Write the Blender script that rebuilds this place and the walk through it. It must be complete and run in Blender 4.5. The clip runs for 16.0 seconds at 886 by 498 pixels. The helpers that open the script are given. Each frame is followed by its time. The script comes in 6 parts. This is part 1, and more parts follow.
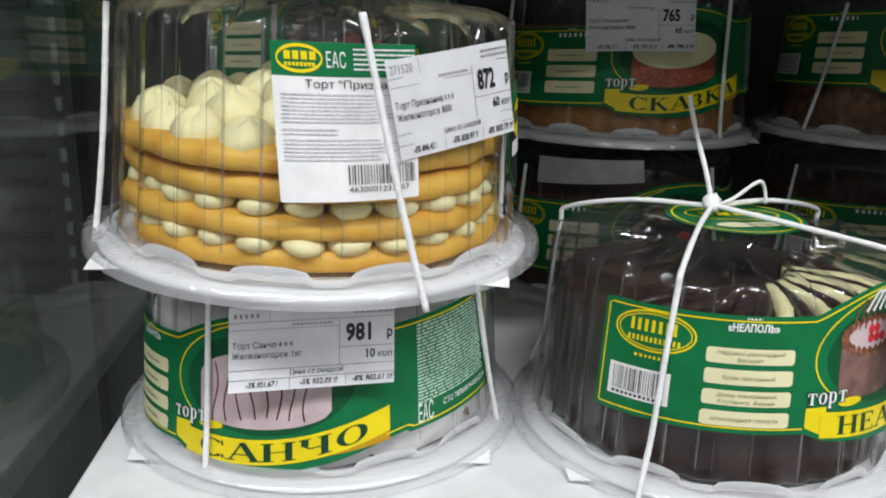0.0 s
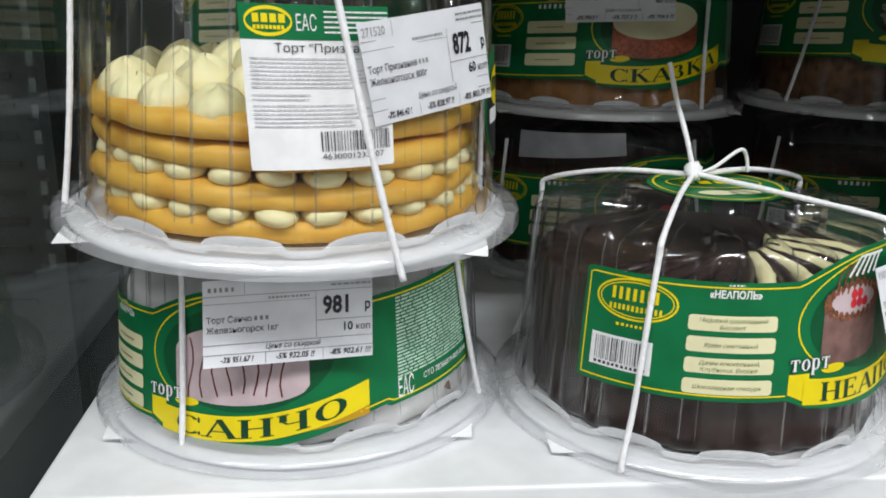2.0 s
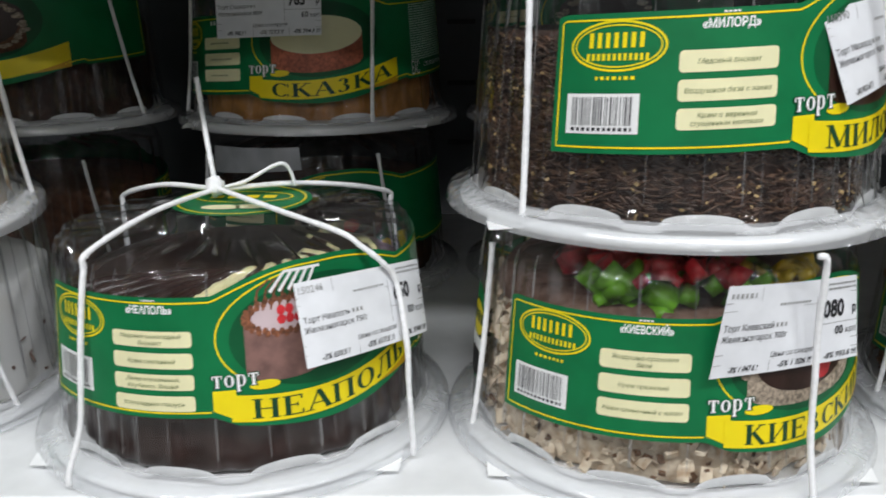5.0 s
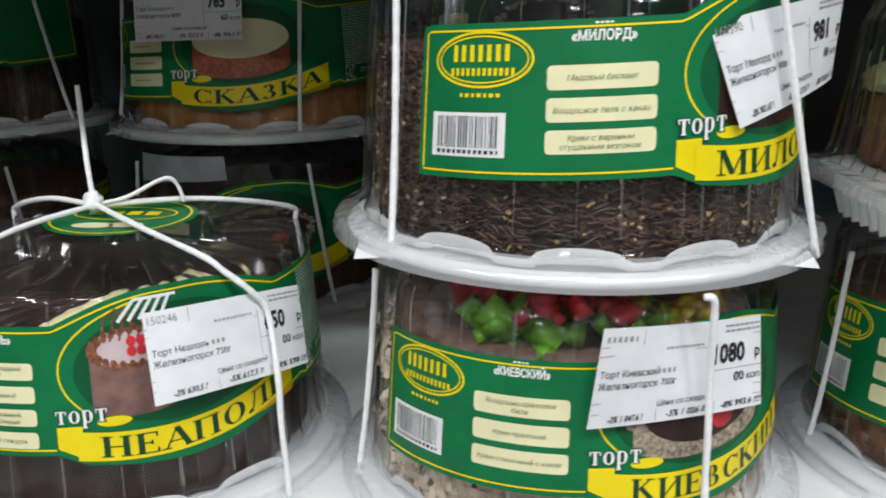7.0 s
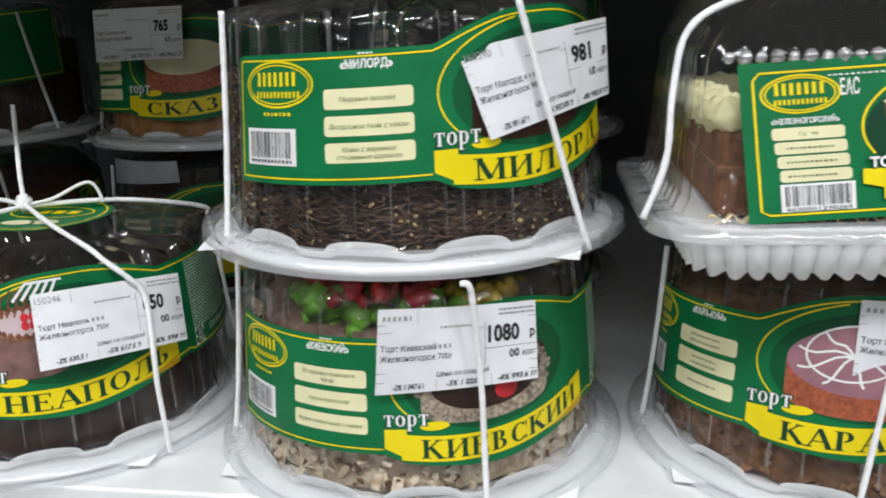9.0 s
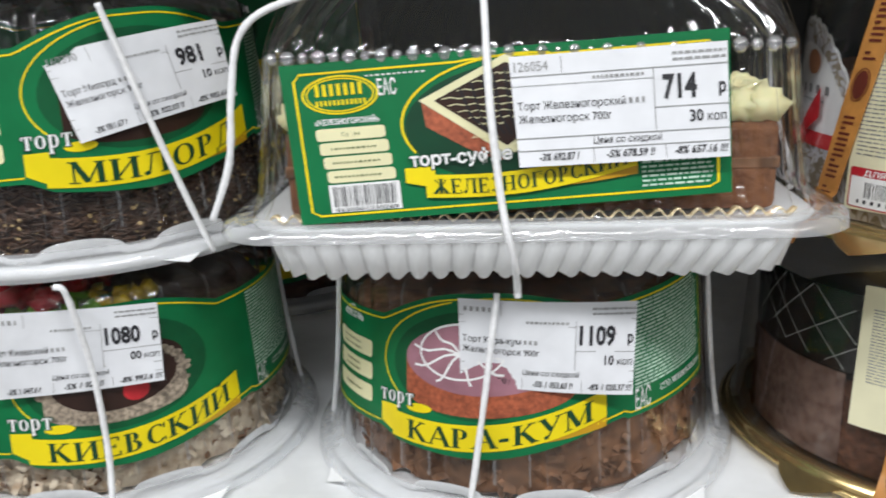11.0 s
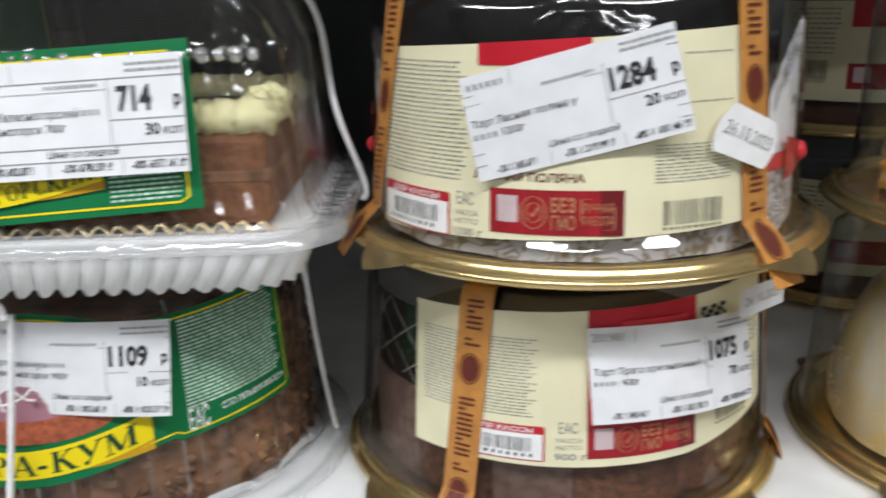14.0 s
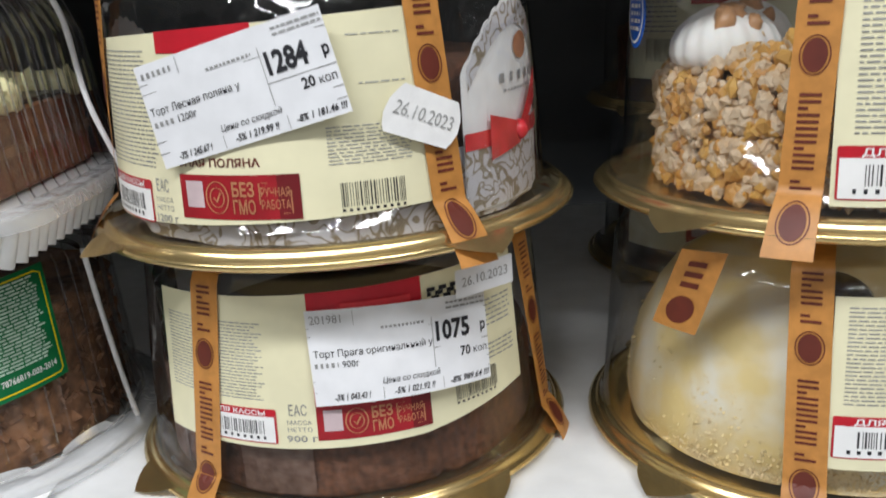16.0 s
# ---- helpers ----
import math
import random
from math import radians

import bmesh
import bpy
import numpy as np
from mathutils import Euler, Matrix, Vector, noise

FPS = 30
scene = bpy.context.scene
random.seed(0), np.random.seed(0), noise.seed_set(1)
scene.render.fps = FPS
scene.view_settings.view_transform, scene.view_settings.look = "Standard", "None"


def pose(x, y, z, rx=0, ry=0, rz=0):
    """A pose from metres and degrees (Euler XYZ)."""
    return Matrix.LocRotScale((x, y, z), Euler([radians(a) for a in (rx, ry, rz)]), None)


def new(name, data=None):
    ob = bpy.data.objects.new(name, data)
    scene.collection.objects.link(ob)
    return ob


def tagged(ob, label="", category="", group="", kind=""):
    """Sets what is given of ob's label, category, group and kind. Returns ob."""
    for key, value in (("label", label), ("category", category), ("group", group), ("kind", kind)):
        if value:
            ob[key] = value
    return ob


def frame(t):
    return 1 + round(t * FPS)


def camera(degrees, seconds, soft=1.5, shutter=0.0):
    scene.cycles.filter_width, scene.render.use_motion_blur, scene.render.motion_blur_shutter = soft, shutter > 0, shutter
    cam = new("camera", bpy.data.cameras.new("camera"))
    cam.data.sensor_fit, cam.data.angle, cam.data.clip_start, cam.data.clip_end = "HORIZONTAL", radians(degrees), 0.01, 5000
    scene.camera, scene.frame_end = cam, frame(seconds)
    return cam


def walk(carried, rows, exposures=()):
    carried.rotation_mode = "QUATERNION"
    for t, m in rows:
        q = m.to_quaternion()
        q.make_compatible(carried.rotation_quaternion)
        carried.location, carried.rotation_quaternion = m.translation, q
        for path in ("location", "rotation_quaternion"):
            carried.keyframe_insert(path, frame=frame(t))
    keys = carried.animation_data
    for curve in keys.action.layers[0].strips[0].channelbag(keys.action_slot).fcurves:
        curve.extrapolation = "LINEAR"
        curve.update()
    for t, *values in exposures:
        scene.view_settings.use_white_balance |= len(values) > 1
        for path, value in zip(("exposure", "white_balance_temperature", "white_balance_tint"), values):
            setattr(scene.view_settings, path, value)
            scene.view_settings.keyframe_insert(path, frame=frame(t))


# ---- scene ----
cam = camera(53.4, 16.0, soft=1.8, shutter=0.5)
METRES, EYE, TILT, LEAN, TURN = 1.2, 1.35, -16.0, -1.5, -3.5
ROWS = [
    (0.0, 0.0, 0.0, 0.0, 0.0, 0.0, -0.0),
    (0.5, 0.0016, 0.0034, -0.0079, -0.78, -0.35, 0.25),
    (1.0, -0.0003, 0.0088, -0.012, -0.95, -0.95, 0.29),
    (1.5, 0.0004, 0.0104, -0.0146, -0.89, -1.09, 0.44),
    (2.0, 0.0038, 0.0068, -0.0071, -0.88, -0.91, 0.74),
    (2.5, 0.0351, 0.0045, -0.0136, 0.59, -0.08, 1.06),
    (3.0, 0.0965, 0.006, -0.016, 0.29, -0.57, 0.83),
    (3.5, 0.1528, 0.0027, -0.0162, 1.03, -0.51, 0.57),
    (4.0, 0.2067, -0.0001, -0.0163, 2.87, -0.19, 0.59),
    (4.5, 0.2579, 0.0063, -0.014, 3.95, 0.09, 0.68),
    (7.0, 0.355, 0.0562, 0.0019, 6.4, -0.06, -0.1),
    (7.5, 0.3846, 0.0521, 0.0045, 7.49, -0.31, -0.83),
    (8.0, 0.4171, 0.0317, 0.0042, 9.17, -0.43, -0.89),
    (8.5, 0.4526, 0.02, 0.0027, 10.62, -0.46, -0.55),
    (9.0, 0.4811, 0.0162, 0.0014, 12.13, -0.36, -0.19),
    (9.5, 0.5292, 0.03, 0.0036, 13.64, -0.28, 0.18),
    (10.0, 0.5813, 0.0287, -0.0018, 13.35, -0.3, 0.32),
    (12.5, 0.6842, 0.0789, 0.0095, 8.55, -0.76, 0.65),
    (13.0, 0.7106, 0.078, 0.0043, 10.14, -0.81, 0.59),
    (13.5, 0.751, 0.0769, 0.0026, 8.5, -0.4, 0.79),
    (14.0, 0.7973, 0.0839, 0.0054, 6.29, -0.53, 1.4),
    (14.5, 0.8369, 0.0917, 0.0094, 5.3, -0.7, 2.36),
    (15.0, 0.8687, 0.0996, 0.0121, 5.72, -0.91, 2.89),
    (15.5, 0.9098, 0.0943, 0.0085, 7.42, -0.89, 2.46),
    (16.0, 0.9235, 0.0965, -0.0028, 8.63, -0.9, 2.75),
]
walk(cam, [(t, pose(0, 0, EYE, TILT, LEAN, TURN) @ pose(METRES * x, METRES * y, METRES * z, 90 + pitch, roll, yaw)) for t, x, y, z, yaw, pitch, roll in ROWS])

# ---- world and light ----
world = bpy.data.worlds.new("world")
scene.world = world
world.use_nodes = True
bg = world.node_tree.nodes["Background"]
bg.inputs[0].default_value = (0.62, 0.66, 0.72, 1)
bg.inputs[1].default_value = 0.04

TUBES = [(-0.9, -0.9), (0.6, -0.9), (2.1, -0.9), (-0.9, -3.2), (0.6, -3.2), (2.1, -3.2)]
for lx, ly in TUBES:
    d = bpy.data.lights.new("tube_light", "AREA")
    d.shape, d.size, d.size_y, d.energy = "RECTANGLE", 1.2, 0.16, 32 if ly > -1 else 17
    d.color = (0.96, 0.98, 1.0)
    new("tube_light", d).matrix_world = pose(lx, ly, 2.88, 0, 0, 0)


# ---- materials ----
def mat(name, base, rough=0.5, metal=0.0, vary=0.12, scale=60.0, bump=0.0, bscale=None, spec=0.5, second=None, detail=4.0, cover=0.5, big=None, coat=0.0, sss=0.0):
    m = bpy.data.materials.new(name)
    m.use_nodes = True
    nt = m.node_tree
    b = nt.nodes["Principled BSDF"]
    b.inputs["Roughness"].default_value = rough
    b.inputs["Metallic"].default_value = metal
    b.inputs["Specular IOR Level"].default_value = spec
    if coat:
        b.inputs["Coat Weight"].default_value = coat
        b.inputs["Coat Roughness"].default_value = 0.08
    if sss:
        b.inputs["Subsurface Weight"].default_value = sss
        b.inputs["Subsurface Radius"].default_value = (0.006, 0.004, 0.003)
        b.inputs["Subsurface Scale"].default_value = 1.0
    tc = nt.nodes.new("ShaderNodeTexCoord")
    n = nt.nodes.new("ShaderNodeTexNoise")
    n.inputs["Scale"].default_value = scale
    n.inputs["Detail"].default_value = detail
    nt.links.new(tc.outputs["Object"], n.inputs["Vector"])
    r = nt.nodes.new("ShaderNodeValToRGB")
    lo = second if second else tuple(c * (1 - vary) for c in base)
    hi = base if second else tuple(min(1, c * (1 + vary)) for c in base)
    r.color_ramp.elements[0].position, r.color_ramp.elements[1].position = max(0, cover - 0.15), min(1, cover + 0.15)
    r.color_ramp.elements[0].color, r.color_ramp.elements[1].color = (*lo, 1), (*hi, 1)
    nt.links.new(n.outputs["Fac"], r.inputs["Fac"])
    out = r.outputs["Color"]
    n2 = nt.nodes.new("ShaderNodeTexNoise")
    n2.inputs["Scale"].default_value = big or scale * 0.14
    nt.links.new(tc.outputs["Object"], n2.inputs["Vector"])
    mr = nt.nodes.new("ShaderNodeMapRange")
    mr.inputs["From Min"].default_value, mr.inputs["From Max"].default_value = 0.3, 0.7
    mr.inputs["To Min"].default_value, mr.inputs["To Max"].default_value = 1 - vary * 0.7, 1 + vary * 0.3
    nt.links.new(n2.outputs["Fac"], mr.inputs["Value"])
    mx = nt.nodes.new("ShaderNodeMix")
    mx.data_type, mx.blend_type = "RGBA", "MULTIPLY"
    mx.inputs[0].default_value = 1.0
    nt.links.new(out, mx.inputs[6])
    nt.links.new(mr.outputs["Result"], mx.inputs[7])
    nt.links.new(mx.outputs[2], b.inputs["Base Color"])
    if bump:
        nb = nt.nodes.new("ShaderNodeTexNoise")
        nb.inputs["Scale"].default_value = bscale or scale
        nb.inputs["Detail"].default_value = 5
        nt.links.new(tc.outputs["Object"], nb.inputs["Vector"])
        bp = nt.nodes.new("ShaderNodeBump")
        bp.inputs["Strength"].default_value = bump
        bp.inputs["Distance"].default_value = 0.002
        nt.links.new(nb.outputs["Fac"], bp.inputs["Height"])
        nt.links.new(bp.outputs["Normal"], b.inputs["Normal"])
    return m


def clear(name, tint=(1, 1, 1), gloss=0.6, rough=0.06, haze=0.0, hazecol=(0.8, 0.82, 0.85), bump=0.25, bscale=40):
    """Thin clear plastic: see-through, with a Fresnel-driven gloss, and a little milky haze."""
    m = bpy.data.materials.new(name)
    m.use_nodes = True
    nt = m.node_tree
    nt.nodes.remove(nt.nodes["Principled BSDF"])
    o = nt.nodes["Material Output"]
    tr = nt.nodes.new("ShaderNodeBsdfTransparent")
    tr.inputs[0].default_value = (*tint, 1)
    gl = nt.nodes.new("ShaderNodeBsdfGlossy")
    gl.inputs["Roughness"].default_value = rough
    df = nt.nodes.new("ShaderNodeBsdfDiffuse")
    df.inputs[0].default_value = (*hazecol, 1)
    fr = nt.nodes.new("ShaderNodeLayerWeight")
    fr.inputs[0].default_value = 0.5
    pw = nt.nodes.new("ShaderNodeMath")
    pw.operation = "POWER"
    pw.inputs[1].default_value = 5.0
    nt.links.new(fr.outputs["Facing"], pw.inputs[0])
    ad = nt.nodes.new("ShaderNodeMath")
    ad.operation = "MULTIPLY_ADD"
    ad.inputs[1].default_value, ad.inputs[2].default_value = 0.7, 0.045
    nt.links.new(pw.outputs[0], ad.inputs[0])
    tc = nt.nodes.new("ShaderNodeTexCoord")
    nb = nt.nodes.new("ShaderNodeTexNoise")
    nb.inputs["Scale"].default_value = bscale
    nb.inputs["Detail"].default_value = 2
    nt.links.new(tc.outputs["Object"], nb.inputs["Vector"])
    bp = nt.nodes.new("ShaderNodeBump")
    bp.inputs["Strength"].default_value = bump
    bp.inputs["Distance"].default_value = 0.004
    nt.links.new(nb.outputs["Fac"], bp.inputs["Height"])
    nt.links.new(bp.outputs["Normal"], fr.inputs["Normal"])
    nt.links.new(bp.outputs["Normal"], gl.inputs["Normal"])
    mu = nt.nodes.new("ShaderNodeMath")
    mu.operation = "MULTIPLY"
    mu.use_clamp = True
    mu.inputs[1].default_value = gloss * 2
    nt.links.new(ad.outputs[0], mu.inputs[0])
    m1 = nt.nodes.new("ShaderNodeMixShader")
    m1.inputs[0].default_value = haze
    nt.links.new(tr.outputs[0], m1.inputs[1])
    nt.links.new(df.outputs[0], m1.inputs[2])
    m2 = nt.nodes.new("ShaderNodeMixShader")
    nt.links.new(mu.outputs[0], m2.inputs[0])
    nt.links.new(m1.outputs[0], m2.inputs[1])
    nt.links.new(gl.outputs[0], m2.inputs[2])
    nt.links.new(m2.outputs[0], o.inputs[0])
    return m


M = {}
M["shelf"] = mat("white_enamel", (0.80, 0.81, 0.82), 0.32, vary=0.05, scale=35, bump=0.04, bscale=250)
M["case_grey"] = mat("grey_panel", (0.042, 0.046, 0.049), 0.4, vary=0.15, scale=14, bump=0.05)
M["black"] = mat("black_gap", (0.01, 0.01, 0.01), 0.6)
M["floor"] = mat("floor_tile", (0.45, 0.44, 0.42), 0.3, vary=0.1, scale=6)
M["ceil"] = mat("ceiling_paint", (0.7, 0.7, 0.7), 0.8, vary=0.05, scale=8)
# unseen walls: light and dark patches added to vary the reflections in the domes
M["wall"] = mat("patchy_reflected_wall", (0.42, 0.43, 0.44), 0.7, vary=0.3, scale=2.2, second=(0.06, 0.062, 0.065), cover=0.5)
M["dome"] = clear("clear_dome", (0.965, 0.97, 0.975), 0.80, 0.045, 0.006, bump=0.3)
M["rim"] = clear("clear_rim", (0.96, 0.97, 0.98), 1.1, 0.10, 0.30, (0.93, 0.94, 0.96), 0.4, 90)
# for strips that stand in for bright streaks on the plastic flutes
M["rib_streak"] = clear("rib_streak_plastic", (0.84, 0.85, 0.87), 2.8, 0.08, 0.06, (0.85, 0.86, 0.88), 0.3)
M["greypaper"] = mat("grey_paper", (0.42, 0.43, 0.45), 0.4, vary=0.12, scale=50, bump=0.1, bscale=30)
M["slotgrey"] = mat("dull_slot", (0.20, 0.21, 0.21), 0.5, vary=0.2)
# strong gloss and haze, for lumps that imitate reflections on the lid edge
M["glint"] = clear("bead_plastic", (0.9, 0.9, 0.92), 4.0, 0.08, 0.25, (0.7, 0.7, 0.72), 0.1)
M["glass"] = clear("side_glass", (0.66, 0.71, 0.69), 0.45, 0.04, 0.05, (0.5, 0.55, 0.53), 0.02, 3)
M["tray"] = mat("white_tray", (0.88, 0.885, 0.89), 0.35, vary=0.04, scale=50, bump=0.05)
M["paper"] = mat("white_paper", (0.86, 0.86, 0.86), 0.65, vary=0.04, scale=120, bump=0.08, bscale=90)
M["tagpaper"] = mat("tag_paper", (0.77, 0.78, 0.81), 0.45, vary=0.04, scale=70, bump=0.06, bscale=25)
M["green"] = mat("green_label", (0.002, 0.158, 0.050), 0.42, vary=0.10, scale=45, bump=0.06, bscale=22, spec=0.35)
M["midgreen"] = mat("shaded_green_print", (0.002, 0.085, 0.028), 0.42, vary=0.15, scale=45, spec=0.35)
M["dgreen"] = mat("dark_green_print", (0.002, 0.05, 0.02), 0.35, vary=0.1)
M["yellow"] = mat("yellow_print", (0.85, 0.68, 0.005), 0.35, vary=0.05, scale=45)
M["ylshade"] = mat("ochre_print", (0.55, 0.30, 0.01), 0.35, vary=0.05)
M["cream"] = mat("cream_print", (0.80, 0.76, 0.47), 0.4, vary=0.04, scale=60)
M["creamlabel"] = mat("cream_label", (0.79, 0.75, 0.52), 0.4, vary=0.05, scale=40, bump=0.06, bscale=20)
M["white"] = mat("white_print", (0.84, 0.84, 0.84), 0.45, vary=0.03)
M["ink"] = mat("black_ink", (0.015, 0.015, 0.02), 0.5)
M["greyink"] = mat("grey_ink", (0.30, 0.30, 0.30), 0.5, vary=0.2)
M["palegreen"] = mat("pale_green_print", (0.50, 0.68, 0.56), 0.45, vary=0.2)
M["red"] = mat("red_print", (0.50, 0.012, 0.025), 0.35, vary=0.1)
M["bandred"] = mat("dull_red_print", (0.33, 0.012, 0.02), 0.35, vary=0.12)
M["darkred"] = mat("dark_red_print", (0.16, 0.008, 0.012), 0.4, vary=0.1)
M["goldprint"] = mat("gold_print", (0.46, 0.20, 0.10), 0.4, vary=0.1)
M["gold"] = mat("gold_foil", (0.80, 0.60, 0.28), 0.22, 0.92, vary=0.1, scale=40, bump=0.05, bscale=60)
M["ribbon"] = mat("orange_ribbon", (0.52, 0.23, 0.055), 0.42, vary=0.1, scale=160, bump=0.06, bscale=300)
M["brownprint"] = mat("brown_print", (0.13, 0.022, 0.012), 0.5, vary=0.15)
M["string"] = mat("white_yarn", (0.86, 0.86, 0.87), 0.9, vary=0.06, scale=300, bump=0.25, bscale=700)
M["pastry"] = mat("baked_pastry", (0.83, 0.49, 0.075), 0.5, vary=0.2, scale=45, bump=0.3, bscale=150, second=(0.70, 0.33, 0.032), cover=0.40)
M["cream_w"] = mat("whipped_cream", (0.88, 0.81, 0.46), 0.5, vary=0.05, scale=40, bump=0.3, bscale=220, sss=0.2)
M["icing"] = mat("white_icing", (0.88, 0.87, 0.85), 0.5, vary=0.06, scale=40, bump=0.35, bscale=55, second=(0.74, 0.70, 0.64), cover=0.34)
M["choc"] = mat("dark_chocolate", (0.032, 0.014, 0.010), 0.28, vary=0.3, scale=40, bump=0.12, bscale=60)
M["chocbrown"] = mat("chocolate_sponge", (0.135, 0.055, 0.027), 0.8, vary=0.4, scale=220, bump=0.8, bscale=260)
M["longsponge"] = mat("brown_sponge", (0.25, 0.10, 0.040), 0.8, vary=0.45, scale=190, bump=0.9, bscale=230, second=(0.15, 0.055, 0.022), cover=0.42)
M["darkcrumb"] = mat("dark_crumb", (0.045, 0.020, 0.012), 0.85, vary=0.5, scale=180, bump=1.0, bscale=220)
M["palecrumb"] = mat("pale_flake", (0.74, 0.63, 0.48), 0.8, vary=0.3, scale=150, bump=0.5, second=(0.46, 0.31, 0.19), cover=0.42)
M["browncrumb"] = mat("brown_flake", (0.22, 0.105, 0.05), 0.8, vary=0.4, scale=120, bump=0.6)
M["nut"] = mat("toasted_nut", (0.74, 0.43, 0.10), 0.5, vary=0.3, scale=60, bump=0.4, second=(0.60, 0.30, 0.08), cover=0.5)
M["nutpale"] = mat("meringue_crumb", (0.74, 0.58, 0.40), 0.6, vary=0.25, scale=90, bump=0.8, bscale=300, second=(0.62, 0.40, 0.20), cover=0.40)
M["sponge"] = mat("golden_sponge", (0.48, 0.22, 0.06), 0.75, vary=0.25, scale=80, bump=0.4)
M["meringue"] = mat("white_meringue", (0.84, 0.82, 0.78), 0.55, vary=0.05, bump=0.1, sss=0.1)
M["caramel"] = mat("caramel_sauce", (0.50, 0.27, 0.13), 0.35, vary=0.2)
M["coconut"] = mat("coconut_cream", (0.87, 0.86, 0.79), 0.35, vary=0.06, scale=30, bump=0.3, bscale=90, second=(0.83, 0.66, 0.30), cover=0.54, big=9)
M["toast"] = mat("toasted_coconut", (0.84, 0.68, 0.34), 0.6, vary=0.15, scale=50, bump=0.3, bscale=150, second=(0.82, 0.68, 0.42), cover=0.5)
M["cakeside"] = mat("brown_glaze", (0.21, 0.13, 0.10), 0.45, vary=0.4, scale=150, bump=0.5, bscale=200, second=(0.11, 0.055, 0.036), cover=0.45)
M["flakeprint"] = mat("grey_brown_flake_print", (0.36, 0.29, 0.22), 0.6, vary=0.5, scale=500)
M["pillprint"] = mat("olive_print", (0.22, 0.25, 0.12), 0.5, vary=0.1)
M["darkpanel"] = mat("black_panel", (0.014, 0.013, 0.010), 0.25, vary=0.3, scale=60, bump=0.15, bscale=40)
M["lattice"] = mat("pale_line", (0.42, 0.42, 0.40), 0.5, vary=0.3, scale=150)
M["palegold"] = mat("pale_gold_edge", (0.74, 0.60, 0.36), 0.3, 0.35, vary=0.15, scale=90)
M["pink"] = mat("pink_glaze_print", (0.58, 0.46, 0.48), 0.4, vary=0.1)
M["mauve"] = mat("mauve_glaze_print", (0.34, 0.16, 0.20), 0.4, vary=0.15)
M["terra"] = mat("terracotta_print", (0.36, 0.09, 0.04), 0.5, vary=0.3, scale=400)
M["candyred"] = mat("candied_red", (0.62, 0.03, 0.04), 0.35, vary=0.25)
M["candyyellow"] = mat("candied_yellow", (0.62, 0.42, 0.02), 0.35, vary=0.25)
M["midcrumb"] = mat("mid_brown_flake", (0.17, 0.085, 0.04), 0.8, vary=0.4, scale=120)
M["faintink"] = mat("faint_grey_ink", (0.50, 0.50, 0.53), 0.5, vary=0.2)
M["candygreen"] = mat("candied_green", (0.20, 0.50, 0.03), 0.35, vary=0.3)
M["blue"] = mat("blue_print", (0.02, 0.13, 0.60), 0.35, vary=0.1)
M["lace"] = None
M["rimprint"] = mat("brown_crumb_print", (0.21, 0.075, 0.035), 0.5, vary=0.5, scale=500)
M["sideprint"] = mat("mauve_brown_print", (0.20, 0.105, 0.09), 0.5, vary=0.25, scale=120)
M["nutcrumb"] = mat("golden_nut_crumb", (0.52, 0.36, 0.16), 0.6, vary=0.3, scale=120)
M["sprinkle"] = mat("chocolate_sprinkle", (0.090, 0.046, 0.026), 0.34, vary=0.45, scale=160)


def lace_mat():
    m = mat("ornament_paper", (0.78, 0.77, 0.76), 0.55, vary=0.05)
    nt = m.node_tree
    b = nt.nodes["Principled BSDF"]
    tc = nt.nodes.new("ShaderNodeTexCoord")
    n = nt.nodes.new("ShaderNodeTexNoise")
    n.inputs["Scale"].default_value = 95
    n.inputs["Detail"].default_value = 0.5
    n.inputs["Distortion"].default_value = 1.6
    nt.links.new(tc.outputs["Object"], n.inputs["Vector"])
    r = nt.nodes.new("ShaderNodeValToRGB")
    e = r.color_ramp.elements
    e[0].position, e[0].color = 0.42, (0.58, 0.57, 0.60, 1)
    e[1].position, e[1].color = 0.46, (0.25, 0.20, 0.14, 1)
    k = e.new(0.52)
    k.color = (0.27, 0.22, 0.15, 1)
    k = e.new(0.56)
    k.color = (0.58, 0.57, 0.60, 1)
    nt.links.new(n.outputs["Fac"], r.inputs["Fac"])
    nt.links.new(r.outputs["Color"], b.inputs["Base Color"])
    return m


M["lace"] = lace_mat()


# ---- mesh tools ----
def mesh_ob(name, verts, faces, material, smooth=True):
    me = bpy.data.meshes.new(name)
    me.from_pydata([tuple(v) for v in verts], [], faces)
    me.materials.append(material)
    if smooth:
        me.polygons.foreach_set("use_smooth", [True] * len(me.polygons))
    me.update()
    return new(name, me)


def part(name, vf, material, parent, label="", smooth=True, kind=""):
    ob = mesh_ob(name, vf[0], vf[1], material, smooth)
    ob.parent = parent
    tagged(ob, label, kind=kind)
    return ob


def thing(name, m, label, category, group=""):
    e = new(name)
    e.empty_display_size = 0.05
    e.matrix_world = m
    return tagged(e, label, category, group)


def join(*vfs):
    V, F = [], []
    for v, f in vfs:
        k = len(V)
        V += list(v)
        F += [tuple(i + k for i in q) for q in f]
    return V, F


